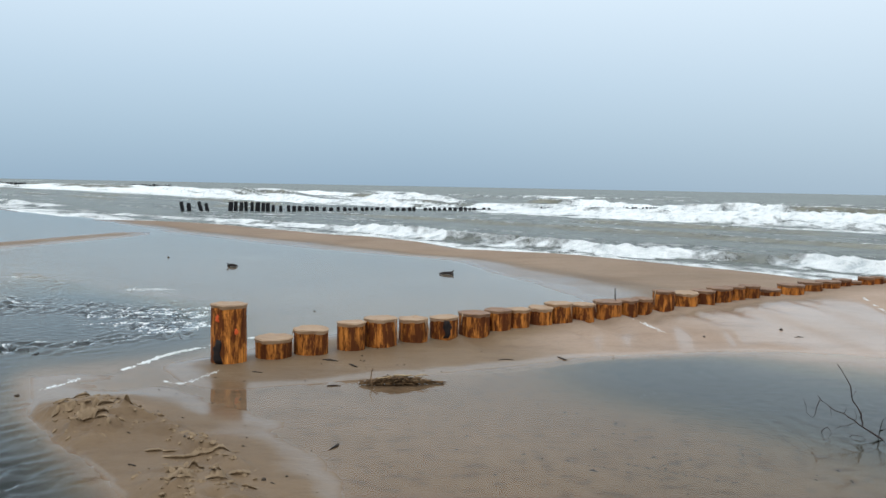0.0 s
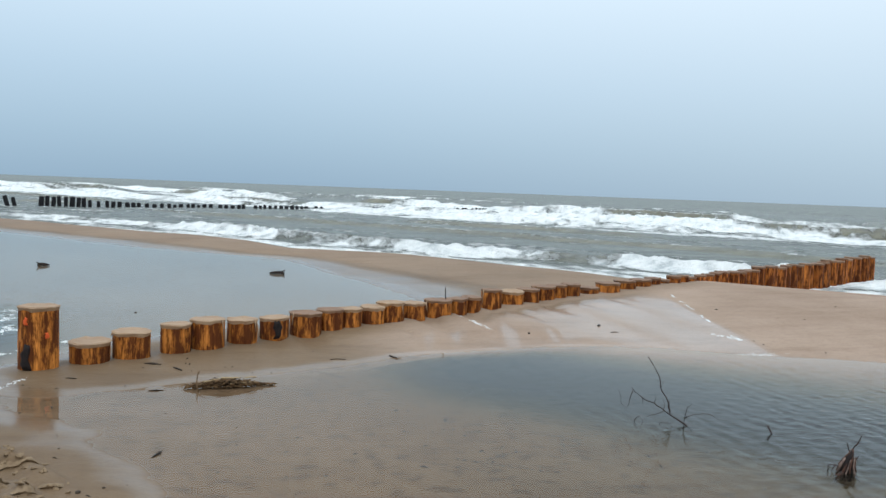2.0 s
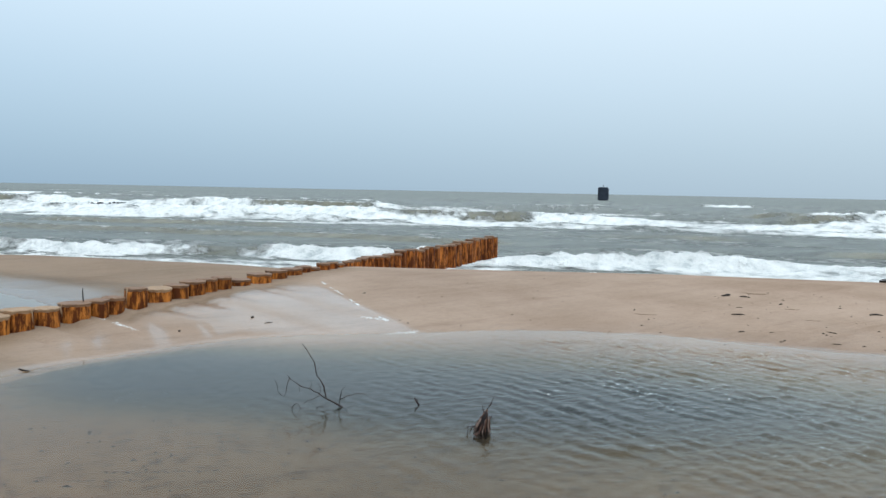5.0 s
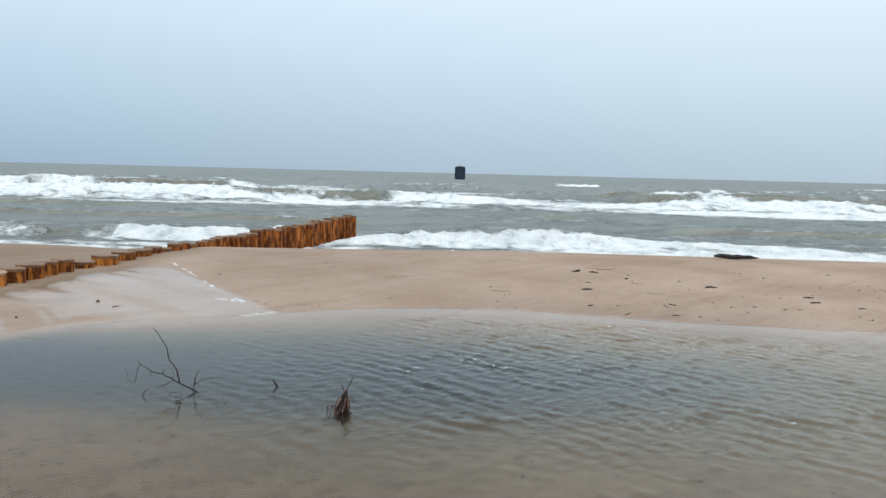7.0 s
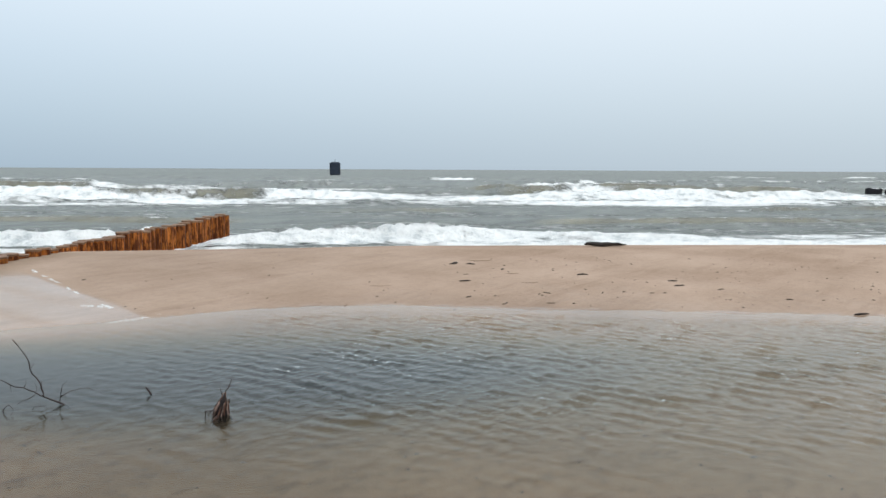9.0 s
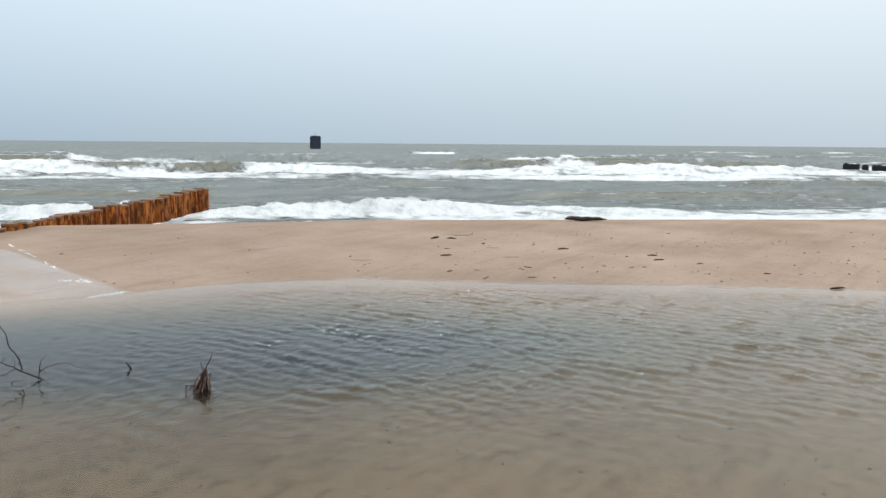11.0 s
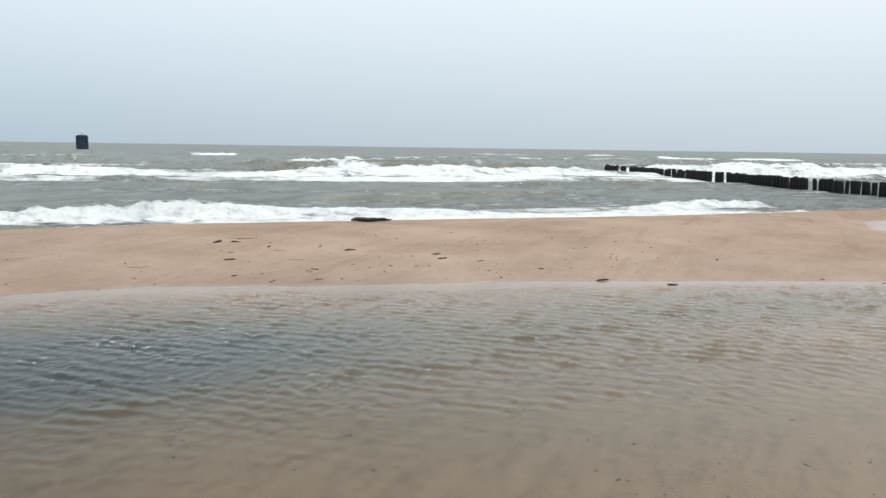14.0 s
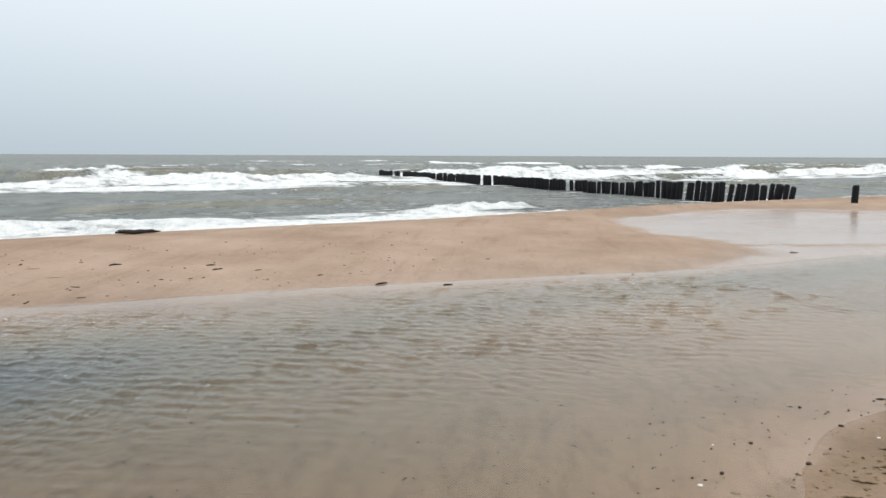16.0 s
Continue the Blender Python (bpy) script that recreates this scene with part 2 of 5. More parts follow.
def fresh_wood_material(name, pale, late):
    m, n, k, p = material(name)
    info = n.new("ShaderNodeObjectInfo")
    shift = n.new("ShaderNodeVectorMath")
    tc = n.new("ShaderNodeTexCoord")
    spread = n.new("ShaderNodeCombineXYZ")
    for i in range(3):
        k.new(maths(m, "MULTIPLY", info.outputs["Random"], 37.0 + 11 * i), spread.inputs[i])
    shift.operation = "ADD"
    k.new(tc.outputs["Object"], shift.inputs[0])
    k.new(spread.outputs[0], shift.inputs[1])

    def stretched(scale, sx, sz, detail, rough):
        mp, no = n.new("ShaderNodeMapping"), n.new("ShaderNodeTexNoise")
        mp.inputs["Scale"].default_value = (sx, sx, sz)
        k.new(shift.outputs[0], mp.inputs[0])
        k.new(mp.outputs[0], no.inputs["Vector"])
        no.inputs["Scale"].default_value, no.inputs["Detail"].default_value, no.inputs["Roughness"].default_value = scale, detail, rough
        return no.outputs[0]
    bark = stretched(8.0, 1.9, 0.42, 8, 0.74)
    strands = stretched(34.0, 2.2, 0.07, 4, 0.7)
    grainy = stretched(22.0, 2.0, 0.10, 5, 0.65)
    tone = mixed(m, ramp(m, grainy, (0.3, (0, 0, 0)), (0.7, (1, 1, 1))), late, pale)
    rind = mixed(m, grainy, (0.012, 0.004, 0.002), (0.135, 0.034, 0.008))
    color = mixed(m, ramp(m, bark, (0.41, (0, 0, 0)), (0.525, (0.95, 0.95, 0.95))), tone, rind)
    own = ramp(m, info.outputs["Random"], (0.0, (0.66, 0.62, 0.60)), (0.5, (0.95, 0.95, 0.95)), (1.0, (1.15, 1.15, 1.15)))
    color = mixed(m, 1.0, color, own, "MULTIPLY")
    color = mixed(m, 0.6, color, ramp(m, strands, (0.36, (0.35, 0.28, 0.25)), (0.5, (1, 1, 1)), (0.75, (1.15, 1.12, 1.1))), "MULTIPLY")
    k.new(color, p.inputs["Base Color"])
    p.inputs["Roughness"].default_value, p.inputs["Specular IOR Level"].default_value = 0.7, 0.12
    bump(m, maths(m, "ADD", bark, maths(m, "MULTIPLY", grainy, 0.4)), 0.7, 0.012, p)
    return m


def cut_wood_material(name, late, early, stained):
    m, n, k, p = material(name)
    rings = n.new("ShaderNodeTexWave")
    rings.wave_type, rings.rings_direction = "RINGS", "Z"
    rings.inputs["Scale"].default_value, rings.inputs["Distortion"].default_value = 14.0, 1.5
    tc = n.new("ShaderNodeTexCoord")
    k.new(tc.outputs["Object"], rings.inputs[0])
    stain = noise_node(m, 6.0, 4)
    base = mixed(m, rings.outputs["Fac"], late, early)
    k.new(mixed(m, ramp(m, stain.outputs[0], (0.4, (0, 0, 0)), (0.75, (0.7, 0.7, 0.7))), base, stained), p.inputs["Base Color"])
    p.inputs["Roughness"].default_value = 0.7
    bump(m, rings.outputs["Fac"], 0.3, 0.003, p)
    return m


def plain_material(name, dark, light, scale, roughness, relief=0.004, stretch=(1, 1, 1)):
    m, n, k, p = material(name)
    no = noise_node(m, scale, 5, 0.65, stretch)
    k.new(ramp(m, no.outputs[0], (0.3, dark), (0.7, light)), p.inputs["Base Color"])
    p.inputs["Roughness"].default_value, p.inputs["Specular IOR Level"].default_value = roughness, 0.25
    bump(m, no.outputs[0], 0.6, relief, p)
    return m


SAND = sand_material()
SHALLOWS = clear_water_material()
SEA = sea_material()
PINE = fresh_wood_material("peeled_pine", (0.62, 0.24, 0.045), (0.36, 0.115, 0.018))
SOAKED_PINE = fresh_wood_material("sea_soaked_pine", (0.60, 0.21, 0.042), (0.30, 0.088, 0.016))
SAWN = cut_wood_material("fresh_sawn_end_grain", (0.26, 0.155, 0.08), (0.35, 0.235, 0.14), (0.17, 0.10, 0.055))
GREY_END = cut_wood_material("weathered_end_grain", (0.15, 0.075, 0.036), (0.23, 0.13, 0.07), (0.075, 0.035, 0.02))
OLD_WOOD = plain_material("tarred_old_wood", (0.003, 0.003, 0.004), (0.012, 0.011, 0.013), 9.0, 0.85, 0.01, (2, 2, 0.4))
DARK_WOOD = plain_material("waterlogged_wood", (0.008, 0.006, 0.005), (0.035, 0.024, 0.018), 30.0, 0.7)
TWIG = plain_material("wet_twig_bark", (0.018, 0.012, 0.012), (0.06, 0.042, 0.038), 60.0, 0.5, 0.002)
RED_BARK = plain_material("stripped_root_bark", (0.009, 0.005, 0.004), (0.11, 0.05, 0.031), 22.0, 0.6, 0.012, (2, 2, 0.7))
ROOT_BARK = plain_material("weathered_root_bark", (0.03, 0.02, 0.016), (0.30, 0.20, 0.16), 45.0, 0.65, 0.006, (2, 2, 0.6))
WEED = plain_material("dry_reed_litter", (0.012, 0.007, 0.004), (0.17, 0.095, 0.04), 40.0, 0.8, 0.002)
STRAW = plain_material("pale_dry_reed", (0.20, 0.13, 0.06), (0.42, 0.31, 0.18), 30.0, 0.8, 0.001)
STEEL = plain_material("dark_steel", (0.012, 0.017, 0.028), (0.03, 0.04, 0.06), 0.9, 0.6, 0.02)
STONE = plain_material("dark_pebble", (0.022, 0.016, 0.011), (0.065, 0.048, 0.034), 50.0, 0.8, 0.001)
SHELL = plain_material("white_shell", (0.55, 0.52, 0.48), (0.75, 0.73, 0.70), 60.0, 0.5, 0.001)
ORANGE = plain_material("orange_marking_paint", (0.5, 0.07, 0.015), (0.72, 0.12, 0.025), 25.0, 0.6, 0.002)
BLACK_WOOD = plain_material("black_wood", (0.004, 0.003, 0.003), (0.02, 0.012, 0.01), 25.0, 0.7)
WET_SAND = plain_material("trodden_wet_sand", (0.125, 0.082, 0.045), (0.24, 0.165, 0.095), 22.0, 0.8, 0.003)
SPECK = plain_material("dark_organic_speck", (0.01, 0.008, 0.006), (0.05, 0.036, 0.025), 60.0, 0.8)
FOAM = plain_material("bubble_foam", (0.55, 0.57, 0.57), (0.72, 0.73, 0.72), 40.0, 0.8, 0.004)

# ---- the lie of the land: u runs out to sea, v along the shore ----
SEAWARD = radians(50)
UX, UY = math.sin(SEAWARD), math.cos(SEAWARD)
SEA_LEVEL = -0.2


def to_xy(u, v):
    return u * UX + v * UY, u * UY - v * UX


def to_uv(x, y):
    return x * UX + y * UY, x * UY - y * UX


def smooth(a, b, x):
    s = np.clip((x - a) / (b - a), 0.0, 1.0)
    return s * s * (3 - 2 * s)


def lattice(ix, iy, seed):
    h = (ix * 374761393 + iy * 668265263 + seed * 974634777) & 0x7FFFFFFF
    h = ((h ^ (h >> 13)) * 1274126177) & 0x7FFFFFFF
    return ((h ^ (h >> 16)) & 0xFFFF) / 65535.0


def rough(x, y, seed=0):
    """Smooth value noise from 0 to 1."""
    x, y = np.asarray(x, float), np.asarray(y, float)
    fx, fy = np.floor(x), np.floor(y)
    ix, iy = fx.astype(np.int64), fy.astype(np.int64)
    sx, sy = x - fx, y - fy
    sx, sy = sx * sx * (3 - 2 * sx), sy * sy * (3 - 2 * sy)
    low = lattice(ix, iy, seed) * (1 - sx) + lattice(ix + 1, iy, seed) * sx
    high = lattice(ix, iy + 1, seed) * (1 - sx) + lattice(ix + 1, iy + 1, seed) * sx
    return low * (1 - sy) + high * sy


def layered(x, y, seed=0, octaves=4, keep=0.5):
    total, weight, norm = 0.0, 1.0, 0.0
    for i in range(octaves):
        total = total + weight * rough(x * 2 ** i + 17.3 * i, y * 2 ** i - 9.1 * i, seed + i)
        norm, weight = norm + weight, weight * keep
    return total / norm


EDGE_V = (-12, -9, -7, -6, -5.3, -5.1, -4.8, -4.4, -3.9, -3.0, -2.6, -1.7, -0.5, 0.6, 1.9, 3, 4.2, 5.6, 7, 9.2, 11.5, 14.6, 20, 40)
EDGE_U = (2.6, 2.8, 3.4, 4.6, 5.9, 6.6, 7.6, 8.1, 8.55, 8.8, 9.2, 9.7, 10.0, 9.85, 9.6, 9.45, 9.35, 9.0, 8.7, 8.1, 7.75, 8.1, 9.5, 9.5)
CREST_V, CREST_U = (-20, -9, -6, -3, 0, 5, 10, 20, 30, 60), (13.4, 13.6, 13.7, 14.2, 14.9, 15.1, 15.2, 16.6, 16.4, 15.5)
SPIT_V = (-400, -60, -40, -36, -32, -26, -20, -18, -16.6, -15.2, -14, -12.8, -11.4, -10, -8, -6)
SPIT_U = (10.3, 10.3, 10.6, 11.2, 12.4, 13.2, 13.8, 13.8, 13.4, 13.0, 13.6, 14.3, 14.5, 14.3, 14.1, 13.9)
SPIT_WIDE = (0.5, 0.5, 0.5, 0.55, 0.9, 1.75, 1.95, 1.85, 1.35, 0.8, 1.05, 1.8, 2.4, 2.6, 3.1, 4.2)
ROW_START, ROW_TURN = (-1.873, 7.426), radians(57)
ROW_X, ROW_Y = math.sin(ROW_TURN), math.cos(ROW_TURN)


def bar_edge(v):
    return sum(np.interp(v + s, EDGE_V, EDGE_U) for s in (-0.5, -0.25, 0, 0.25, 0.5)) / 5


def across_row(u, v):
    """Metres to the pond side of the row of new piles."""
    x, y = to_xy(u, v)
    return (x - ROW_START[0]) * ROW_Y - (y - ROW_START[1]) * ROW_X


def ground_height(u, v):
    u, v = np.asarray(u, float), np.asarray(v, float)
    meander = (layered(u * 0.35, v * 0.35, 3, 3) - 0.5)
    edge, crest = bar_edge(v), np.interp(v, CREST_V, CREST_U)
    out = u - edge - meander * (0.12 + 0.5 * smooth(-3.5, -5.0, v))
    climb = np.clip(out / np.maximum(crest - edge, 1.0), 0, 1)
    bar = 0.275 * (climb ** 0.85) * (1 - 0.15 * smooth(0.85, 1.0, climb))
    # the bed of the pond: a deeper trough beside the bar, thin water everywhere else
    across = u - 6.7 - 0.1 * np.clip(v, -4, 4)
    trough = np.exp(-(across / np.where(across < 0, 0.95, 1.2)) ** 2) * smooth(-5.8, -4.3, v) * (1 - 0.85 * smooth(-1.5, 3.0, v))
    middle = np.exp(-((u - 4.9) / 2.3) ** 2) * smooth(-3.6, -0.8, v) * (1 - 0.75 * smooth(0.8, 7.0, v))
    depth = 0.016 + 0.155 * trough + 0.030 * middle + 0.012 * meander
    bar = bar + np.where(out < 0, -depth * smooth(0.0, -1.0, out), 0)
    bar = bar - 0.50 * smooth(0.0, 3.6, u - crest) - 0.03 * np.clip(u - crest - 3, 0, 60)
    # the pond shoals towards the wet tongue by the first pile, and towards the beach
    tongue = smooth(-2.9, -6.6, v + 0.75 * (u - 4.2)) * (out < 0)
    x, y = to_xy(u, v)
    flow_marks = layered(x * 0.7 + 0.5 * meander, y * 3.4 + 1.2 * meander, 53, 4, 0.55) - 0.5
    bar = np.where(out < 0, bar * (1 - tongue) + tongue * (-0.004 + 0.008 * meander + 0.016 * flow_marks), bar)
    beach = 1.2 + 1.35 * smooth(1.5, 5.0, v) + 0.4 * meander
    shoal = smooth(1.6 - 0.4 * smooth(2.0, 3.5, v), -0.5, u - beach)
    bar = np.where(out < 0, bar * (1 - shoal) + shoal * 0.014, bar)
    trod = smooth(0.15, -0.25, u - beach) * smooth(2.0, 3.5, v)
    tread = layered(u * 3.2, v * 3.2, 15, 4, 0.6) * 5.0
    bar = bar + trod * 0.07 * ((np.floor(tread) + smooth(0, 0.4, tread - np.floor(tread))) / 5.0 - 0.3)
    bar = np.where(out > 0, bar * (1 - 0.45 * smooth(11, 17, v) * (u < crest + 0.5)), bar)
    # a hollow with standing water on the bar farther along the shore
    far_side = np.interp(v, (12, 14.5, 20, 23, 24.2, 30, 60), (15.4, 16.0, 17.3, 16.6, 14.2, 10.0, 9.0)) - u
    near_side = v - np.interp(u, (6, 9.9, 12, 15.3, 17), (13.0, 12.2, 12.2, 14.6, 17.5))
    hollow = smooth(-0.5, 1.0, np.minimum(far_side, near_side * 0.8) + meander * 1.6) * smooth(7.0, 8.0, u)
    lip = np.exp(-((u - 9.9 + (v - 12) * 0.55) / 0.3) ** 2) * smooth(12, 13, v) * smooth(24, 16, v)
    bar = bar * (1 - hollow) + (0.006 + 0.03 * lip) * hollow
    # the flooded flat on the other side of the piles, with a thin spit towards the sea
    spit = np.interp(v, SPIT_V, SPIT_U) + meander * 0.8
    side = u - spit
    flat = -0.013 + 0.012 * meander + 0.13 * np.exp(-(np.minimum(side, 0) / np.interp(v, SPIT_V, SPIT_WIDE)) ** 2) * smooth(-37, -29, v)
    flat = flat + 0.05 * np.exp(-((v + 22.3 + (u - 5) * 0.75) / 0.9) ** 2) * smooth(10.5, 8.5, u) * smooth(2, 4, u)
    flat = np.where(side > 0, flat - 0.4 * smooth(0, 3.0, side) - 0.03 * np.clip(side - 3, 0, 60), flat)
    left = smooth(0.15, -1.3, across_row(u, v)) * smooth(0.5, 2.2, u + 0.0 * v)
    z = bar * (1 - left) + flat * left
    # runnel of water beside the near mound
    raised = smooth(1.25, 1.7, u) * smooth(2.9, 2.2, u) * smooth(-6.6, -6.0, v) * smooth(-3.2, -3.9, v)
    z = z + 0.012 * raised
    bank = np.interp(v, (-9.2, -8.6, -7.0, -6.3, -5.5, -4.8, -4.3), (2.0, 1.87, 1.5, 1.37, 1.36, 1.32, 1.3))
    runnel = smooth(0.28, -0.38, u - bank + 0.12 * meander) * smooth(-3.4, -4.3, v + 0.5 * meander) * smooth(-0.5, 0.5, u + 0.6 * meander)
    z = z * (1 - runnel) - 0.16 * runnel
    channel = smooth(1.0, 0.4, np.hypot((u - 3.0) / 2.2, (v + 10.3) / 2.6))
    z = z - 0.08 * channel - 0.08 * smooth(4.6, 3.4, u) * smooth(-7.2, -8.4, v) * smooth(-16, -12, v)
    # trodden mounds
    crumple = layered(u * 4.2, v * 3.0, 11, 4, 0.6) * 5.0
    ledge = np.floor(crumple)
    clods = (ledge + smooth(0.0, 0.4, crumple - ledge)) / 5.0
    pits = smooth(0.62, 0.75, layered(u * 6.0 + 4, v * 3.4, 13, 3, 0.5))
    for mu, mv, ru, rv, h in ((1.80, -5.62, 0.30, 0.46, 0.22), (2.10, -4.70, 0.08, 0.55, 0.08), (1.75, -3.95, 0.22, 0.45, 0.15)):
        lump = np.exp(-((u - mu) / ru) ** 4 - ((v - mv) / rv) ** 4)
        z = z + lump * (h * (clods * 1.35 - 0.25) - 0.03 * pits)
    # scour on the lee of the piles
    x, y = to_xy(u, v)
    lengthwise = (x - ROW_START[0]) * ROW_X + (y - ROW_START[1]) * ROW_Y
    lee = across_row(u, v)
    grooves = layered(lengthwise * 3.0 + lee * 0.9, lee * 0.7, 25, 3)
    z = z - 0.05 * smooth(0.45, 0.70, grooves) * np.exp(-((lee - 0.35) / 0.5) ** 2) * smooth(1.6, 2.8, lengthwise) * smooth(9, 7, lengthwise)
    z = z - 0.012 * np.exp(-((lee - 0.15) / 0.5) ** 2) * smooth(-0.8, -0.2, lengthwise) * smooth(2.2, 0.6, lengthwise)
    bank = 0.03 * smooth(1.35, 0.55, lee - 0.12 * np.clip(lengthwise, 0, 2) + 0.35 * meander) * smooth(-0.5, 0.0, lee) * smooth(-0.9, 0.1, lengthwise) * smooth(5.0, 3.5, lengthwise)
    z = np.where(bank > 0.001, np.maximum(z, bank - 0.008), z)
    z = z + 0.004 * (layered(u * 4, v * 1.6, 21, 3) - 0.5) + 0.8 * smooth(-1, -25, u)
    return z


def flat_z(x, y):
    u, v = to_uv(x, y)
    return float(ground_height(u, v))


def lines(*runs):
    """Grid lines from runs of (start, end, step)."""
    parts = [np.arange(a, b - s * 0.25, s) for a, b, s in runs]
    return np.concatenate(parts)


def spreading(start, end, count):
    return start + (end - start) * (np.geomspace(1, 400, count) - 1) / 399


def sheet(name, us, vs, heights, mat, keep=None, **values):
    """One grid mesh over lines us and vs; values are numbers per point."""
    gu, gv = np.meshgrid(us, vs, indexing="ij")
    z = heights(gu, gv)
    x, y = to_xy(gu, gv)
    nu, nv = gu.shape
    index = np.arange(nu * nv).reshape(nu, nv)
    quads = np.stack([index[:-1, :-1], index[:-1, 1:], index[1:, 1:], index[1:, :-1]], -1).reshape(-1, 4)
    if keep is not None:
        stay = keep(gu, gv, z)
        ok = (stay[:-1, :-1] | stay[1:, :-1] | stay[:-1, 1:] | stay[1:, 1:]).reshape(-1)
        quads = quads[ok]
    me = bpy.data.meshes.new(name)
    me.vertices.add(nu * nv)
    me.vertices.foreach_set("co", np.stack([x, y, z], -1).astype(np.float32).ravel())
    me.loops.add(quads.size)
    me.loops.foreach_set("vertex_index", quads.astype(np.int32).ravel())
    me.polygons.add(len(quads))
    me.polygons.foreach_set("loop_start", np.arange(0, quads.size, 4, dtype=np.int32))
    me.polygons.foreach_set("use_smooth", np.ones(len(quads), bool))
    for key, maker in values.items():
        me.attributes.new(key, "FLOAT", "POINT").data.foreach_set("value", maker(gu, gv, z).astype(np.float32).ravel())
    me.update(calc_edges=True)
    me.validate()
    me.materials.append(mat)
    return new(name, me)


def trodden(u, v):
    """The brown damp shore of the pool, which feet have stirred."""
    return smooth(0.16, -0.08, u - 2.33 - 0.24 * (v - 3.47) + 0.22 * (layered(u * 2.2, v * 2.2, 17, 4) - 0.5)) * smooth(1.5, 2.6, v)


def wetness(u, v, z):
    crest = np.interp(v, CREST_V, CREST_U)
    x, y = to_xy(u, v)
    lee = across_row(u, v)
    lengthwise = (x - ROW_START[0]) * ROW_X + (y - ROW_START[1]) * ROW_Y
    streaks = layered(lengthwise * 2.2 + lee * 0.9, lee * 0.5, 27, 3)
    w = (0.45 + 0.35 * smooth(-2.5, -4.5, v) + 0.55 * smooth(8, 11, v)) * smooth(0.085, 0.01, z + 0.05 * (layered(u * 0.8, v * 0.8, 31, 3) - 0.5))
    w = np.maximum(w, smooth(0.5, -0.8, lee) * (0.42 + 0.5 * smooth(0.05, 0.015, z)) * smooth(0.2, 0.1, z))
    damp = smooth(-3.7, -4.4, v + 0.30 * (u - 9.5)) * smooth(12.0, 10.0, u)
    w = np.maximum(w, damp * 0.36 * (0.2 + 1.4 * streaks))
    film = smooth(0.32, 0.05, v + 4.3 - (10.6 - u) * 0.97 + 0.15 * (streaks - 0.5)) * smooth(7.4, 8.6, u) * smooth(12.2, 11.0, u) * smooth(0.15, 0.5, lee)
    w = np.maximum(w, film * (0.8 + 0.3 * streaks))
    fans = smooth(0.44, 0.64, layered(lengthwise * 2.7 + lee * 2.4, lee * 0.30 - lengthwise * 0.1, 29, 4, 0.6))
    w = np.maximum(w, 0.92 * fans * smooth(0.35, 0.9, lee) * smooth(2.3, 1.6, lee) * smooth(2.2, 3.4, lengthwise) * smooth(10.0, 8.5, lengthwise) * smooth(0.16, 0.10, z) * smooth(10.8, 9.8, u))
    w = np.maximum(w, 0.34 * smooth(2.2, -2.0, v + 2.0 * (streaks - 0.5)) * (u < crest))
    w = np.maximum(w, smooth(0.4, 1.5, u - crest))
    tongue = smooth(6.0, 4.6, u) * smooth(-7.2, -6.6, v) * smooth(0.0, 0.3, lee)
    pool_mark = smooth(1.1, 0.5, np.hypot((u - 2.8) / 0.6, (v + 5.1) / 1.7) + 1.1 * (streaks - 0.5) + 0.5 * (layered(u * 3, v * 3, 35, 3) - 0.5))
    tongue = np.maximum(tongue, smooth(2.9, 2.3, u) * smooth(-3.0, -3.6, v) * smooth(-7.0, -6.4, v))
    w = w * (1 - tongue) + tongue * (0.66 + 0.30 * pool_mark + 0.5 * (streaks - 0.5) + 0.3 * (layered(u * 1.3, v * 0.8, 37, 3) - 0.5))
    w = np.maximum(w, smooth(0.030 - 0.024 * smooth(-4.5, -2.5, v), 0.003 - 0.002 * smooth(-4.5, -2.5, v), z + 0.012 * (streaks - 0.5) * smooth(-2.5, -4.5, v)) * (1 - 0.22 * smooth(3.6, 2.6, u) * smooth(0.5, 2.5, v)))
    w = np.maximum(w, 0.70 * smooth(1.5, 0.9, lee) * smooth(-0.5, 0.0, lee) * smooth(-1.0, 0.0, lengthwise) * smooth(4.5, 3.0, lengthwise))
    rise = u - bar_edge(v)
    rills = smooth(0.50, 0.64, layered((v + 0.7 * rise) * 2.4, rise * 0.45, 39, 4, 0.6))
    w = np.maximum(w, 0.40 * rills * smooth(0.0, 0.25, rise) * smooth(2.6, 0.6, rise) * smooth(-1.5, 1.5, v) * smooth(15, 11, v))
    spit = np.interp(v, SPIT_V, SPIT_U)
    w = np.maximum(w, smooth(0.0, 0.6, u - spit) * (v < -6.5))
    shore = trodden(u, v)
    return w * (1 - shore) + shore * (0.25 + 0.5 * layered(u * 3.0, v * 3.0, 19, 4, 0.6))


def paleness(u, v, z):
    """Paler sand: on the bar, just off its edge, below the piles and at the east end of the pool. Off the edge and
    below the piles the colour also carries the sheen of thin water.
    """
    x, y = to_xy(u, v)
    lee, lengthwise = across_row(u, v), (x - ROW_START[0]) * ROW_X + (y - ROW_START[1]) * ROW_Y
    east = smooth(-2.7, 2.8, v - 0.35 * (u - 5)) * smooth(-1.2, 0.9, u - 1.2 - 1.35 * smooth(1.5, 5.0, v))
    rim = smooth(-1.7, -0.2, u - bar_edge(v)) * smooth(-4.8, -3.8, v)
    apron = smooth(0.2, 0.8, lee) * smooth(2.2, 3.6, lengthwise) * smooth(-0.6, 0.1, u - bar_edge(v))
    return np.maximum(east, np.maximum(rim, apron)) * (1 - trodden(u, v))


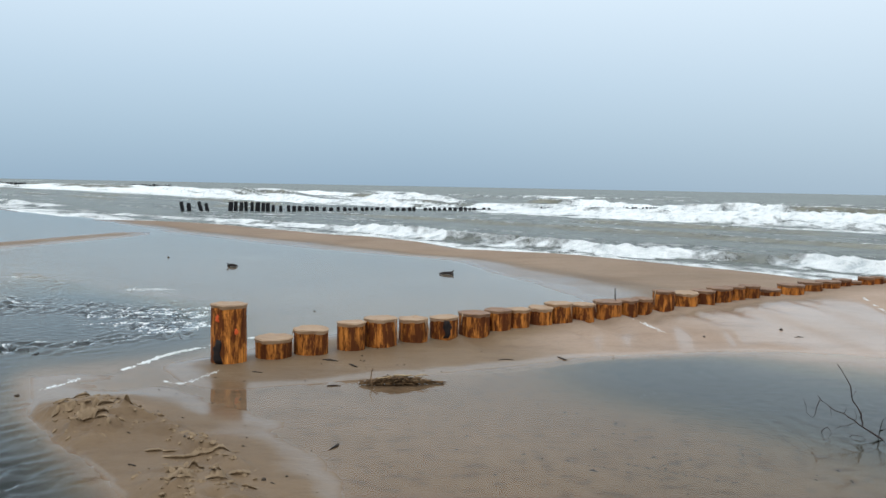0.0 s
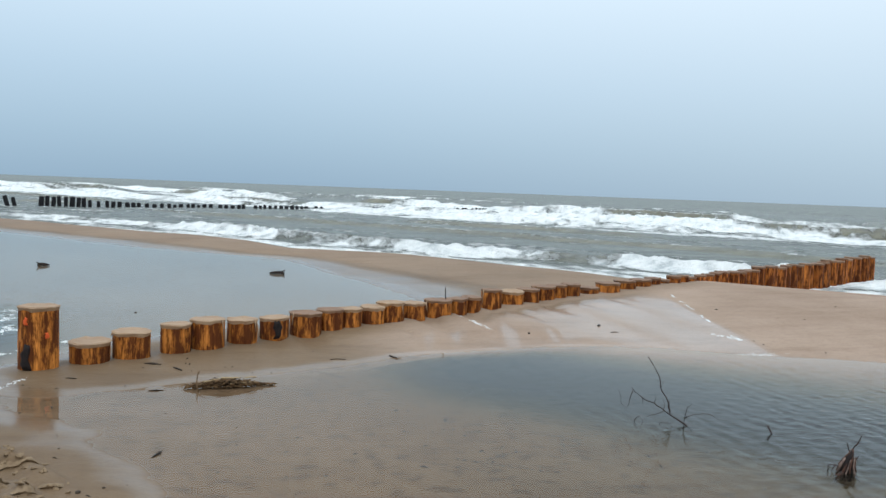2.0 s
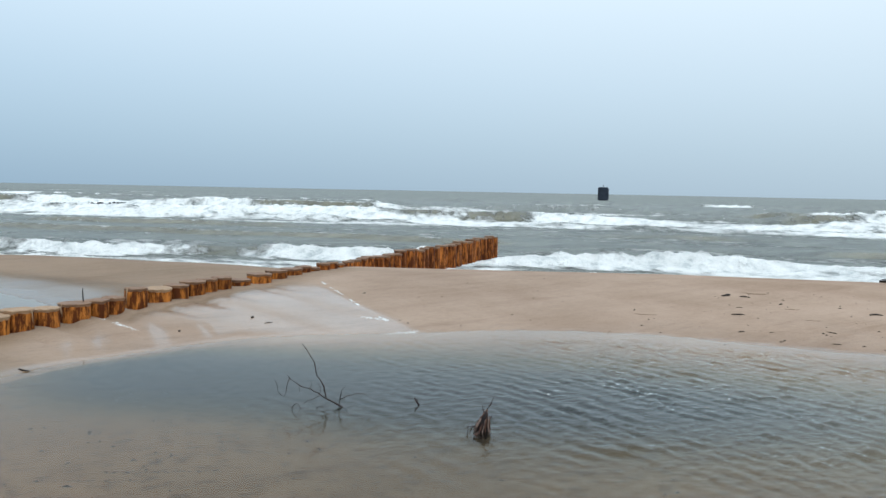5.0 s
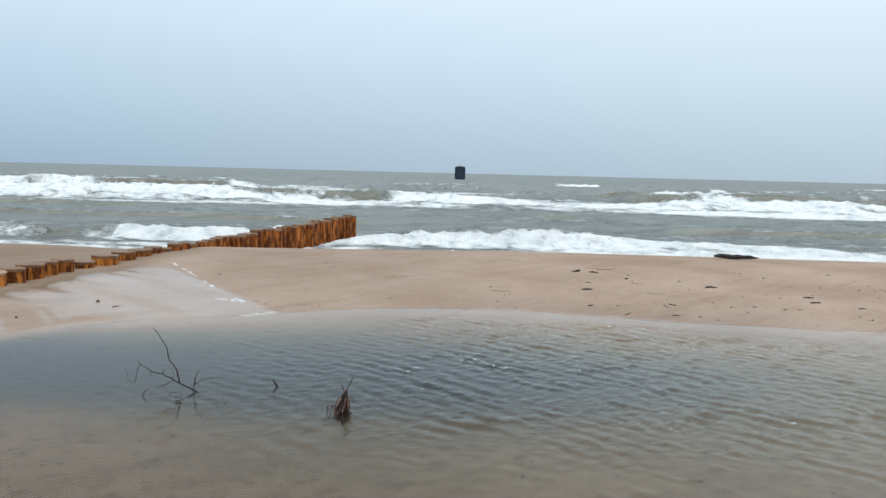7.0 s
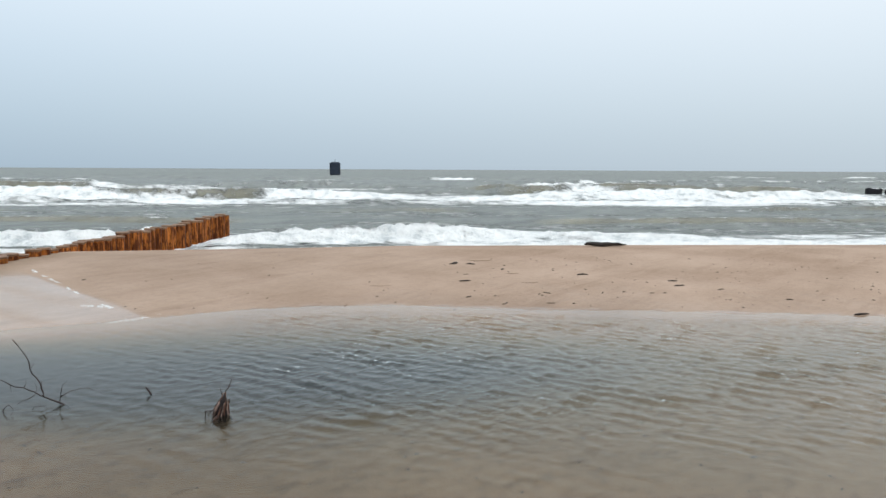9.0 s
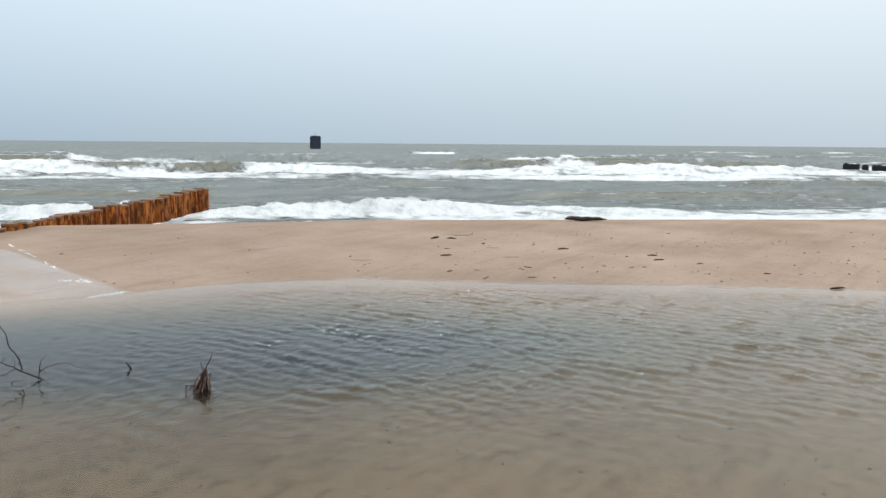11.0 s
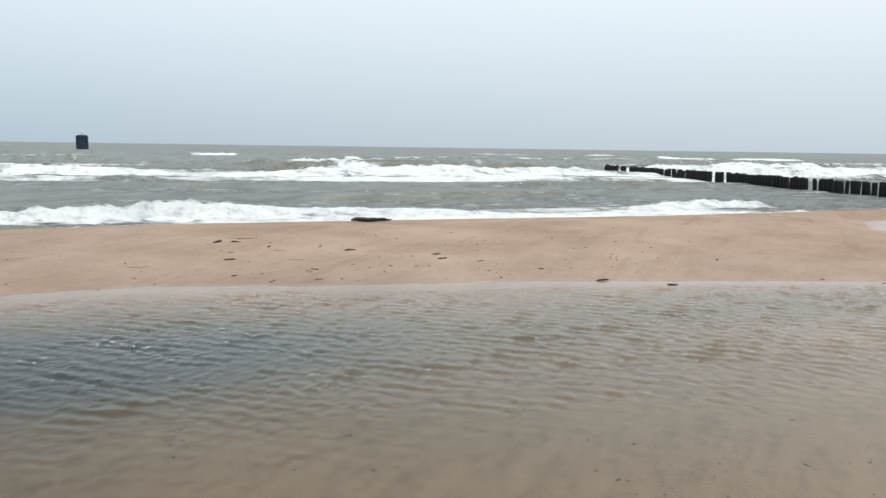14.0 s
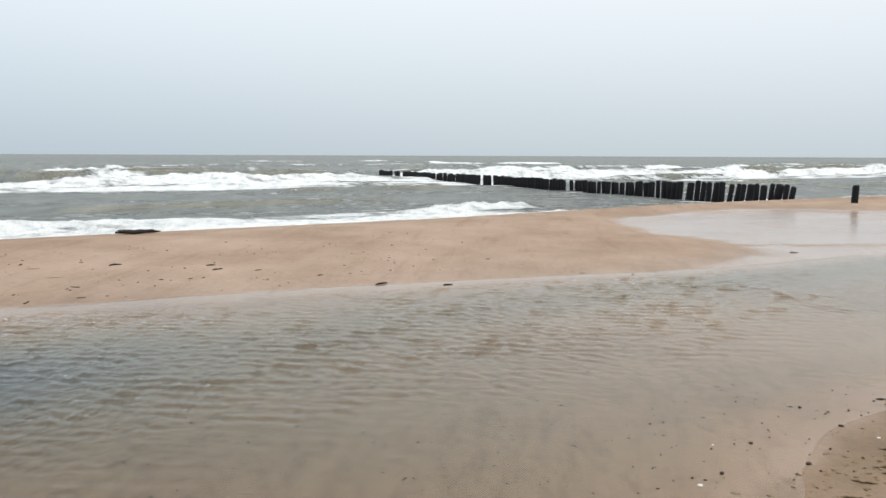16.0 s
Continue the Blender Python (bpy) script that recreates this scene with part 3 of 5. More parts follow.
ground_u = np.concatenate([-spreading(3, 3500, 26)[::-1], lines((-3, 1.0, 0.4), (1.0, 3.4, 0.03), (3.4, 9, 0.058), (9, 20, 0.095)), spreading(20, 3800, 30)])
ground_v = np.concatenate([-spreading(36, 3800, 26)[::-1], lines((-36, -9, 0.16), (-9, -6.4, 0.06), (-6.4, -3.4, 0.03), (-3.4, 6, 0.06), (6, 38, 0.16)), spreading(38, 3800, 26)])
# submerged is lowered on the flat behind the piles: a second sheen brightens it
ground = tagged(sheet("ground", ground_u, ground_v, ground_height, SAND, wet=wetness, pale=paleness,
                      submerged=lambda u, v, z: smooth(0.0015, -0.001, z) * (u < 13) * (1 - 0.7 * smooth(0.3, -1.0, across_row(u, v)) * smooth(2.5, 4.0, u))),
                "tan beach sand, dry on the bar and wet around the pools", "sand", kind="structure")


# ---- standing water in front of and behind the piles ----
RIPPLES = []
wave_rng = random.Random(12)
for _ in range(30):
    length = wave_rng.uniform(0.085, 0.21)
    angle = radians(60 + wave_rng.gauss(0, 32))
    RIPPLES.append((2 * math.pi / length * math.cos(angle), 2 * math.pi / length * math.sin(angle), wave_rng.uniform(0, 6.28), 0.0056 * length))


def windiness(u, v):
    """How far the wind ruffles the pool: calm by the piles, along the edge of the bar and in the shallows."""
    open_pond = 0.10 + 0.9 * smooth(-3.6, 0.4, v) * (1 - smooth(8.5, 15, v))
    deep_enough = smooth(0.002, 0.014, -ground_height(u, v))
    return open_pond * (0.10 + 0.90 * smooth(3.8, 5.7, u)) * deep_enough


def left_flow(u, v):
    return (3.2 * smooth(-7.6, -9.0, v) * smooth(5.0, 3.4, u) * smooth(-20, -13, v) * smooth(0.3, 0.65, layered(u * 0.8, v * 0.5, 47, 3))
            + 0.8 * smooth(1.9, 1.2, u) * smooth(-4.0, -4.6, v))


def ripples(u, v):
    gust = 0.55 + 1.0 * layered(u * 0.5, v * 0.5, 41, 3)
    wu, wv = u + 0.22 * layered(u * 0.9, v * 0.9, 43, 2), v + 0.22 * layered(u * 0.9, v * 0.9, 44, 2)
    wave = 0.0
    for a, b, p, h in RIPPLES:
        phase = a * wu + b * wv + p
        wave = wave + h * (np.sin(phase) + 0.45 * np.sin(2 * phase + 0.6))
    return (windiness(u, v) + 1.2 * left_flow(u, v) + 0.02) * gust * wave * (0.32 + 2.5 * layered(u * 4.2, v * 4.2, 49, 2) ** 2)


def pool_reach(u, v, z):
    limit = np.where(v > -6.5, np.interp(v, CREST_V, CREST_U), np.interp(v, SPIT_V, SPIT_U))
    return (u < limit - 0.2) & (ground_height(u, v) < 0.03) & (u > -0.8)


pool_u = lines((-0.9, 0.5, 0.07), (0.5, 10.4, 0.031), (10.4, 18, 0.2))
pool_v = np.concatenate([-spreading(30, 400, 14)[::-1], lines((-30, -15, 0.2), (-15, -7.5, 0.045), (-7.5, 9, 0.031), (9, 14, 0.07), (14, 40, 0.2))])
tagged(sheet("water", pool_u, pool_v, ripples, SHALLOWS, keep=pool_reach,
                      depth=lambda u, v, z: np.clip(-ground_height(u, v) / 0.18, 0, 1),
                      silt=lambda u, v, z: 0.10 + 0.6 * smooth(-1.2, 3.2, v + 0.25 * (u - 5)),
                      breeze=lambda u, v, z: 0.02 + 0.7 * windiness(u, v) + 0.6 * smooth(-8.0, -9.5, v) * smooth(6.5, 4.0, u)),
                "shallow rippled pool of clear rainwater lying on the sand", "water", kind="structure")


# ---- the sea, with two lines of breakers ----
# distance out, height, thickness, seed, how often it changes along the shore, how broken it is
BREAKERS = [(17.5, 0.15, 0.34, 61, 0.20, 1.0), (21.4, 0.30, 0.60, 63, 0.13, 0.7), (30.0, 0.14, 0.9, 67, 0.07, -1.0), (37.0, 0.18, 1.0, 69, 0.06, -1.0),
            (45.0, 0.42, 0.9, 71, 0.055, 1.0), (51.5, 0.62, 1.1, 73, 0.05, 0.95), (60.0, 0.85, 1.3, 79, 0.05, 0.6), (68.0, 0.7, 1.3, 81, 0.06, 0.2),
            (84.0, 0.6, 1.5, 83, 0.06, 0.0), (110.0, 0.5, 2.0, 89, 0.06, -0.15), (150.0, 0.4, 2.4, 97, 0.05, -0.3), (205.0, 0.4, 3.0, 101, 0.04, -0.4)]


def shore_line(v):
    right = np.interp(v, CREST_V, CREST_U) + 1.3
    far_left = np.interp(v, SPIT_V, SPIT_U) + 0.9
    k = smooth(-6, -9, v)
    return right * (1 - k) + far_left * k


def sea_parts(u, v):
    """Height of the sea, how white it is, and where a clear wave face stands up."""
    off = u - shore_line(v)
    depth = smooth(0, 12, off)
    far = smooth(25, 90, u)
    swell = layered(u * 0.24 + 0.02 * v, v * 0.07, 57, 4) - 0.5
    z = SEA_LEVEL + swell * (0.10 + 0.42 * far - 0.2 * smooth(90, 180, u)) * (0.25 + 0.75 * depth)
    z = z + (0.07 + 0.10 * far) * (layered(u * 1.1, v * 0.5, 59, 3) - 0.5) * (0.3 + depth)
    wu, wv = u + 1.6 * (layered(u * 0.3, v * 0.22, 111, 3) - 0.5), v + 3.0 * (layered(u * 0.3, v * 0.22, 113, 3) - 0.5)
    streak = layered(wu * 0.85, wv * 0.20, 91, 5, 0.6)
    foam = 0.46 * smooth(0.44, 0.66, streak) * smooth(140, 70, u)
    glass = np.zeros_like(u)
    wander = u + 6 * (layered(u * 0.03, v * 0.05, 99, 3) - 0.5) - 0.4 * (shore_line(v) - 16.2)
    surf = smooth(38, 45, wander) * smooth(68, 56, wander)
    foam = np.maximum(foam, surf * (0.30 + 0.75 * smooth(0.30, 0.60, streak)))
    near_surf = smooth(1.2, 2.4, off) * smooth(7.5, 4.5, off)
    foam = np.maximum(foam, near_surf * smooth(28, 14, v) * (0.12 + 0.75 * smooth(0.34, 0.7, layered(wu * 1.1, wv * 0.32, 105, 5, 0.6))))
    close = smooth(34, 26, u)
    lumps = close * 1.25 * (layered(u * 5.0, v * 2.6, 93, 5, 0.75) - 0.5) + (1 - close) * (layered(u * 1.3, v * 0.9, 94, 4, 0.6) - 0.5)
    x, y = to_xy(u, v)
    east = (x - 39.9) * math.cos(radians(61)) - (y + 3.8) * math.sin(radians(61))
    west = (x + 5.0) * math.cos(radians(52)) - (y - 59.0) * math.sin(radians(52))
    row_calm = 1 - 0.9 * np.exp(-(across_row(u, v) / 0.8) ** 2) * smooth(24.5, 22.5, u)
    calm = 1 - 0.75 * np.exp(-(east / 5) ** 2) * smooth(75, 66, u) - 0.75 * np.exp(-(west / 5) ** 2) * smooth(75, 66, u)
    for at, tall, thick, seed, rate, broken in BREAKERS:
        nearness = 1.0 if at < 30 else 0.4
        line = at + (shore_line(v) - 16.2) * nearness + (1.2 if at < 30 else 0.06 * at) * 2 * (layered(v * rate, v * 0 + seed, seed, 4) - 0.5)
        along = layered(v * rate * 1.3 + 7, v * 0 + 3.3, seed + 1, 3)
        power = 0.30 + 0.70 * smooth(0.32, 0.60, along)
        spill = smooth(0.54 - 0.3 * broken, 0.66 - 0.3 * broken, layered(v * rate * 1.6 + 2, v * 0 + 8.8, seed + 3, 4))
        if at < 25:
            power = power * smooth(30, 16, v) * (0.45 + 0.55 * smooth(-22, -9, v))
        if 20 < at < 25:
            burst = np.maximum(smooth(-13, -10, v) * smooth(3.5, 0.5, v), 0.95 * smooth(-31, -26, v) * smooth(-11.0, -14, v))
            power, spill = np.maximum(power * (1 - 0.35 * smooth(2, 5, v)), 0.9 * burst), np.maximum(spill, burst * (0.6 + 0.4 * smooth(0.30, 0.42, layered(v * 0.35, v * 0, 115, 3))))
        side = (u - line) / thick
        front = 0.42 + 0.45 * spill
        lump = np.where(side < 0, np.exp(-(side / front) ** 2), np.exp(-(side / 2.0) ** 2))
        reach = calm * (row_calm if at < 25 else 1.0)
        wave = tall * power * lump * reach
        z = z + wave * (1 + (1.5 if at < 25 else 1.0) * spill * lumps)
        ragged = 0.60 + 0.80 * layered(u * 0.9, v * 0.55, seed + 5, 4, 0.6)
        roller = smooth(-2.6, -0.9, side + 2.0 * lumps) * smooth(0.9, 0.0, side + 0.8 * lumps) * spill * ragged * (0.52 + 0.40 * power) * (1.2 if at < 25 else 1.0)
        lip = np.exp(-((side - 0.05 + 0.25 * lumps) / 0.17) ** 2) * smooth(0.4, 0.9, power) * smooth(0.30, 0.55, along + 0.5 * lumps) * 0.75
        trail = np.where(side > 0, np.exp(-side / 3.5), np.exp(side / 1.6)) * spill * (0.15 + 0.55 * smooth(0.35, 0.65, streak))
        foam = np.maximum(foam * (1 - 0.75 * lump * (1 - spill)), np.maximum(np.maximum(roller, trail), lip * (at < 120)))
        glass = np.maximum(glass, smooth(-1.4, -0.5, side) * smooth(0.35, -0.1, side) * (1 - spill) * smooth(0.40, 0.85, power * reach) * (1.0 if at < 25 else 0.7 if at < 75 else 0.0))
    over_sand = z - ground_height(u, v)
    run_up = smooth(-0.03, 0.0, over_sand) * smooth(0.17, 0.05, over_sand) * smooth(30, 24, u) * (0.72 + 0.5 * layered(v * 0.7, u * 0.9, 95, 3))
    wash = smooth(0.6, 1.2, off) * smooth(5.0, 2.2, off) * (0.22 + 0.80 * smooth(0.33, 0.64, layered(wu * 1.3, wv * 0.45, 107, 5, 0.6)))
    foam = np.maximum(foam, np.maximum(run_up, wash * (0.85 + 0.15 * smooth(-12, -6, v))))
    lap_end = 7.6 - 1.9 * smooth(5.5, 10.5, v)
    lap = smooth(2.6, 3.6, off + 0.5 * lumps) * smooth(lap_end, lap_end - 1.5, off + 1.2 * lumps) * smooth(-3, 1, v) * smooth(21, 14, v) * (0.62 + 0.6 * layered(u * 0.8, v * 0.45, 119, 3))
    foam, z = np.maximum(foam, lap), z + (0.04 + 0.11 * smooth(1, 5, v) - 0.08 * smooth(6, 10, v)) * lap * (0.55 + 1.4 * lumps) * np.exp(-((off - 5.2) / 1.0) ** 2)
    froth = np.exp(-(across_row(u, v) / 0.8) ** 2) * smooth(15.5, 17.5, u) * smooth(23.6, 22.4, u) * (0.45 + 0.6 * layered(u * 1.6, v * 1.6, 117, 4))
    return z + 0.05 * froth * (0.5 + lumps), np.maximum(foam, froth), glass


sea_u = np.concatenate([lines((9.5, 14.5, 0.25), (14.5, 24.5, 0.09), (24.5, 41, 0.33), (41, 69, 0.15), (69, 160, 0.9)), spreading(160, 3900, 46)])
sea_v = np.concatenate([-spreading(95, 3900, 40)[::-1], lines((-95, -35, 0.42), (-35, 42, 0.16), (42, 115, 0.42)), spreading(115, 3900, 40)])
sea_found = {}


def sea_part(which):
    def value(u, v, z=None):
        if not sea_found:
            sea_found["all"] = sea_parts(u, v)
        return sea_found["all"][which]
    return value


# range from the camera dulls the sheen, so the far sea looks darker
sea = tagged(sheet("sea", sea_u, sea_v, sea_part(0), SEA, foam=sea_part(1), glass=sea_part(2), chop_or_range=lambda u, v, z: smooth(60, 260, np.hypot(u, v))),
             "grey-green sea with white breaking waves and foam", "sea", kind="structure")


# ---- mesh helpers ----
def finish(name, bm, mat, parent=None, label=""):
    me = bpy.data.meshes.new(name)
    bm.normal_update()
    bm.to_mesh(me)
    bm.free()
    for m in mat if isinstance(mat, (list, tuple)) else [mat]:
        me.materials.append(m)
    ob = new(name, me)
    ob.parent = parent
    if label:
        tagged(ob, label)
    return ob


def part(name, bm, mat, parent, label=""):
    return finish(name, bm, mat, parent, label)


def empty(name, x, y, z, turn=0.0):
    ob = new(name)
    ob.matrix_basis = pose(x, y, z, 0, 0, turn)
    return ob


def tube(bm, points, radii, sides=7, smooth_faces=True, close=True):
    rings = []
    points = [Vector(p) for p in points]
    for i, p in enumerate(points):
        way = (points[min(i + 1, len(points) - 1)] - points[max(i - 1, 0)]).normalized()
        q = way.to_track_quat("Z", "Y")
        rings.append([bm.verts.new(p + q @ Vector((radii[i] * math.cos(a), radii[i] * math.sin(a), 0)))
                      for a in (2 * math.pi * j / sides for j in range(sides))])
    for a, b in zip(rings, rings[1:]):
        for j in range(sides):
            bm.faces.new((a[j], a[(j + 1) % sides], b[(j + 1) % sides], b[j])).smooth = smooth_faces
    if close:
        bm.faces.new(rings[0][::-1])
        bm.faces.new(rings[-1])
    return rings


def log_shell(radius, bottom, top, rng, sides=22, rows=9, wobble=0.035, tilt=0.0):
    """A driven log: an uneven shaft, open at the top, and the points of its rim."""
    bm = bmesh.new()
    lobes = [(rng.uniform(0, 6.28), rng.uniform(0.3, 1)) for _ in range(3)]
    rings = []
    for i in range(rows):
        f = i / (rows - 1)
        ring = []
        for j in range(sides):
            a = 2 * math.pi * j / sides
            r = radius * (1.03 - 0.04 * f) * (1 + wobble * sum(w * math.cos((n + 2) * a + ph + 2 * f) for n, (ph, w) in enumerate(lobes)) / 1.5)
            r += radius * rng.uniform(-0.012, 0.012)
            z = bottom + (top - bottom) * f
            if i == rows - 1:
                z += tilt * r * math.cos(a) + rng.uniform(-0.004, 0.004)
            ring.append(bm.verts.new((r * math.cos(a), r * math.sin(a), z)))
        rings.append(ring)
    for a, b in zip(rings, rings[1:]):
        for j in range(sides):
            bm.faces.new((a[j], a[(j + 1) % sides], b[(j + 1) % sides], b[j])).smooth = True
    bm.faces.new(rings[0][::-1])
    return bm, [v.co.copy() for v in rings[-1]]


def sawn_top(rim, rng):
    """The cut face of a log: a slightly domed disc with a broken rim."""
    bm = bmesh.new()
    mid = sum((v for v in rim), Vector()) / len(rim)
    outer = [bm.verts.new(v + Vector((0, 0, -0.030 + rng.uniform(-0.010, 0.006)))) for v in rim]
    lip = [bm.verts.new(mid + (v - mid) * rng.uniform(1.03, 1.085) + Vector((0, 0, -0.003 + rng.uniform(-0.003, 0.004)))) for v in rim]
    inner = [bm.verts.new(mid + (v - mid) * 0.96 + Vector((0, 0, 0.004 + rng.uniform(-0.003, 0.003)))) for v in rim]
    core = [bm.verts.new(mid + (v - mid) * 0.45 + Vector((0, 0, -0.002 + rng.uniform(-0.002, 0.002)))) for v in rim]
    n = len(rim)
    for a, b in ((outer, lip), (lip, inner), (inner, core)):
        for j in range(n):
            bm.faces.new((a[j], a[(j + 1) % n], b[(j + 1) % n], b[j]))
    bm.faces.new(core)
    return bm


# ---- the row of new piles: metres along the row, height of the top, diameter ----
PILES = [(0.0, 0.53, 0.31), (0.42, 0.198, 0.32), (0.79, 0.252, 0.32), (1.21, 0.28, 0.27), (1.53, 0.30, 0.32), (1.91, 0.27, 0.29),
         (2.28, 0.26, 0.29), (2.66, 0.28, 0.32), (2.97, 0.29, 0.28), (3.24, 0.28, 0.26), (3.56, 0.28, 0.27), (3.83, 0.31, 0.31),
         (4.19, 0.28, 0.27), (4.58, 0.29, 0.33), (4.90, 0.285, 0.26), (5.16, 0.29, 0.24), (5.53, 0.36, 0.27), (5.93, 0.32, 0.31),
         (6.26, 0.33, 0.30), (6.58, 0.35, 0.32), (6.88, 0.35, 0.27), (7.19, 0.35, 0.27), (7.62, 0.28, 0.30), (8.10, 0.32, 0.36),
         (8.55, 0.33, 0.34), (8.98, 0.33, 0.34)]
ROW_DIG = 1.2


def new_pile(along, top, width, rng, aside=0.0, fresh=False, soaked=False):
    x = ROW_START[0] + along * ROW_X + aside * ROW_Y
    y = ROW_START[1] + along * ROW_Y - aside * ROW_X
    base = flat_z(x, y)
    pile = empty("wooden_post", x, y, base, rng.uniform(0, 360))
    bm, rim = log_shell(width / 2, min(-0.5, -ROW_DIG - base), top - base, rng, tilt=rng.uniform(-0.04, 0.04))
    part("shaft", bm, SOAKED_PINE if soaked else PINE, pile)
    part("cut_top", sawn_top(rim, rng), SAWN if fresh else GREY_END, pile, "pale sawn end grain" if fresh else "damp brown end grain")
    return tagged(pile, "freshly cut round pine pile with patchy reddish bark", "post", "new posts in the groyne row")


rng = random.Random(4)
new_piles = [new_pile(a, t, w * 1.02, rng, 0.0, i < 7 or i in (9, 10, 11, 12, 17)) for i, (a, t, w) in enumerate(PILES)]
along = 9.36
while along < 19.1:
    f = (along - 9.3) / 10
    step_top = 0.31 + 0.115 * f + rng.uniform(-0.03, 0.025)
    new_piles.append(new_pile(along, step_top, rng.uniform(0.20, 0.27), rng, rng.uniform(-0.05, 0.05), soaked=True))
    along += rng.uniform(0.27, 0.31)


def patch_on(pile, width, angle, low, high, spread, mat, name, label):
    """A thin patch that follows the face of a pile; angle in the world's degrees."""
    bm = bmesh.new()
    turn = math.radians(angle) - pile.matrix_basis.to_euler().z
    ragged = random.Random(int(angle) + 300)
    rows = []
    for i in range(6):
        f = i / 5
        half = math.radians(spread) * (0.5 + 0.5 * math.sin(math.pi * (0.15 + 0.75 * f))) * ragged.uniform(0.55, 1.15)
        skew = math.radians(spread) * ragged.uniform(-0.4, 0.4)
        rows.append([bm.verts.new(((width / 2 * 1.075) * math.cos(turn + skew + s * half), (width / 2 * 1.075) * math.sin(turn + skew + s * half),
                                   low + (high - low) * f + ragged.uniform(-0.006, 0.006))) for s in (-1, -0.5, 0, 0.5, 1)])
    for a, b in zip(rows, rows[1:]):
        for j in range(4):
            bm.faces.new((a[j], a[j + 1], b[j + 1], b[j])).smooth = True
    ob = part(name, bm, mat, pile, label)
    thick = ob.modifiers.new("thick", "SOLIDIFY")
    thick.thickness = 0.006
    return ob


FACING = -90 + 14
# thin black sheets laid on the trunks; no hollow is cut into them
patch_on(new_piles[0], 0.31, FACING - 36, 0.0, 0.21, 17, BLACK_WOOD, "dark_notch", "black patch low on the trunk")
patch_on(new_piles[0], 0.31, FACING - 36, 0.37, 0.43, 7, ORANGE, "paint_mark", "sprayed orange mark")
patch_on(new_piles[0], 0.31, FACING + 22, 0.26, 0.31, 6, ORANGE, "paint_mark", "sprayed orange mark")
patch_on(new_piles[6], 0.29, -80, 0.02, 0.20, 17, BLACK_WOOD, "dark_notch", "black patch on the trunk")


def splinter(index, angle, drop, lean, wide=0.007):
    """A pale strip of torn wood hanging from the rim of a new post."""
    pile, (_, top, width) = new_piles[index], PILES[index]
    base = pile.matrix_basis.translation.z
    turn = math.radians(angle) - pile.matrix_basis.to_euler().z
    out, side = Vector((math.cos(turn), math.sin(turn), 0)), Vector((-math.sin(turn), math.cos(turn), 0))
    r = width * 1.02 / 2
    bm = bmesh.new()
    tube(bm, [out * r * 1.0 + Vector((0, 0, top - base + 0.01)), out * (r + 0.014) + Vector((0, 0, top - base - drop * 0.4)),
              out * (r + 0.02) + side * lean + Vector((0, 0, top - base - drop))], [wide, wide * 0.9, wide * 0.4], 5)
    part("splinter", bm, SAWN, pile, "pale torn strip of wood")


for index, angle, drop, lean in ((5, -25, 0.17, 0.02), (5, -38, 0.12, 0.0), (4, -30, 0.18, 0.0), (13, -150, 0.10, 0.0), (16, -150, 0.17, 0.0), (2, -150, 0.04, 0.0),
                                 (7, -140, 0.12, 0.0), (11, -45, 0.13, 0.0), (12, -20, 0.10, 0.0)):
    splinter(index, angle, drop, lean)


# ---- old groynes, dark and tarred ----
def old_post(x, y, low, high, width, rng, group, lean=0.0, tip=0.0):
    bm, rim = log_shell(width / 2, low, high - 0.05, rng, sides=10, rows=5, wobble=0.06, tilt=rng.uniform(-0.15, 0.15))
    mid = sum((v for v in rim), Vector()) / len(rim)
    below = [bm.verts.new(v) for v in rim]
    for shrink, rise in ((0.86, 0.03), (0.52, 0.05)):
        ring = [bm.verts.new(mid + (v - mid) * shrink * rng.uniform(0.92, 1.06) + Vector((0, 0, rise + rng.uniform(-0.012, 0.012)))) for v in rim]
        for q in range(len(rim)):
            bm.faces.new((below[q], below[(q + 1) % len(rim)], ring[(q + 1) % len(rim)], ring[q])).smooth = True
        below = ring
    bm.faces.new(below)
    bmesh.ops.remove_doubles(bm, verts=bm.verts[:], dist=0.0005)
    ob = finish("old_post", bm, OLD_WOOD)
    ob.matrix_basis = pose(x, y, 0, lean + rng.uniform(-4, 4), tip + rng.uniform(-4, 4), 0)
    return tagged(ob, "black weathered timber pile of an old groyne standing in surf", "post", group)


rng = random.Random(8)
# along the shore to the east: runs of touching piles with gaps between, in metres along the row
EAST_AT, EAST_TURN = (39.9, -3.8), radians(61)
EAST_RUNS = [(-10.33, -10.13), (-10.04, -9.84), (-9.73, -9.39), (-9.33, -9.16), (-8.99, -8.74), (-8.62, -8.42), (-8.33, -8.04), (-7.89, -7.69), (-7.61, -7.42),
             (-7.25, -7.04), (-6.78, -6.53), (-6.45, -6.18), (-6.01, -5.79), (-5.68, -5.45), (-5.33, -5.1), (-4.93, -4.57), (-4.24, -2.94), (-2.74, -2.54),
             (-2.34, -1.66), (-1.49, -0.99), (-0.83, -0.29), (-0.07, 0.19), (0.39, 0.86), (1.09, 1.66), (1.9, 2.1), (2.32, 2.91), (3.09, 4.15), (4.43, 4.65),
             (5.21, 6.7), (6.95, 8.31), (8.53, 13.55), (14.16, 15.03), (15.74, 17.73), (18.03, 19.35), (19.77, 20.76), (21.16, 21.57), (21.99, 22.83),
             (23.33, 29.83), (30.94, 31.76), (32.79, 35.75)]
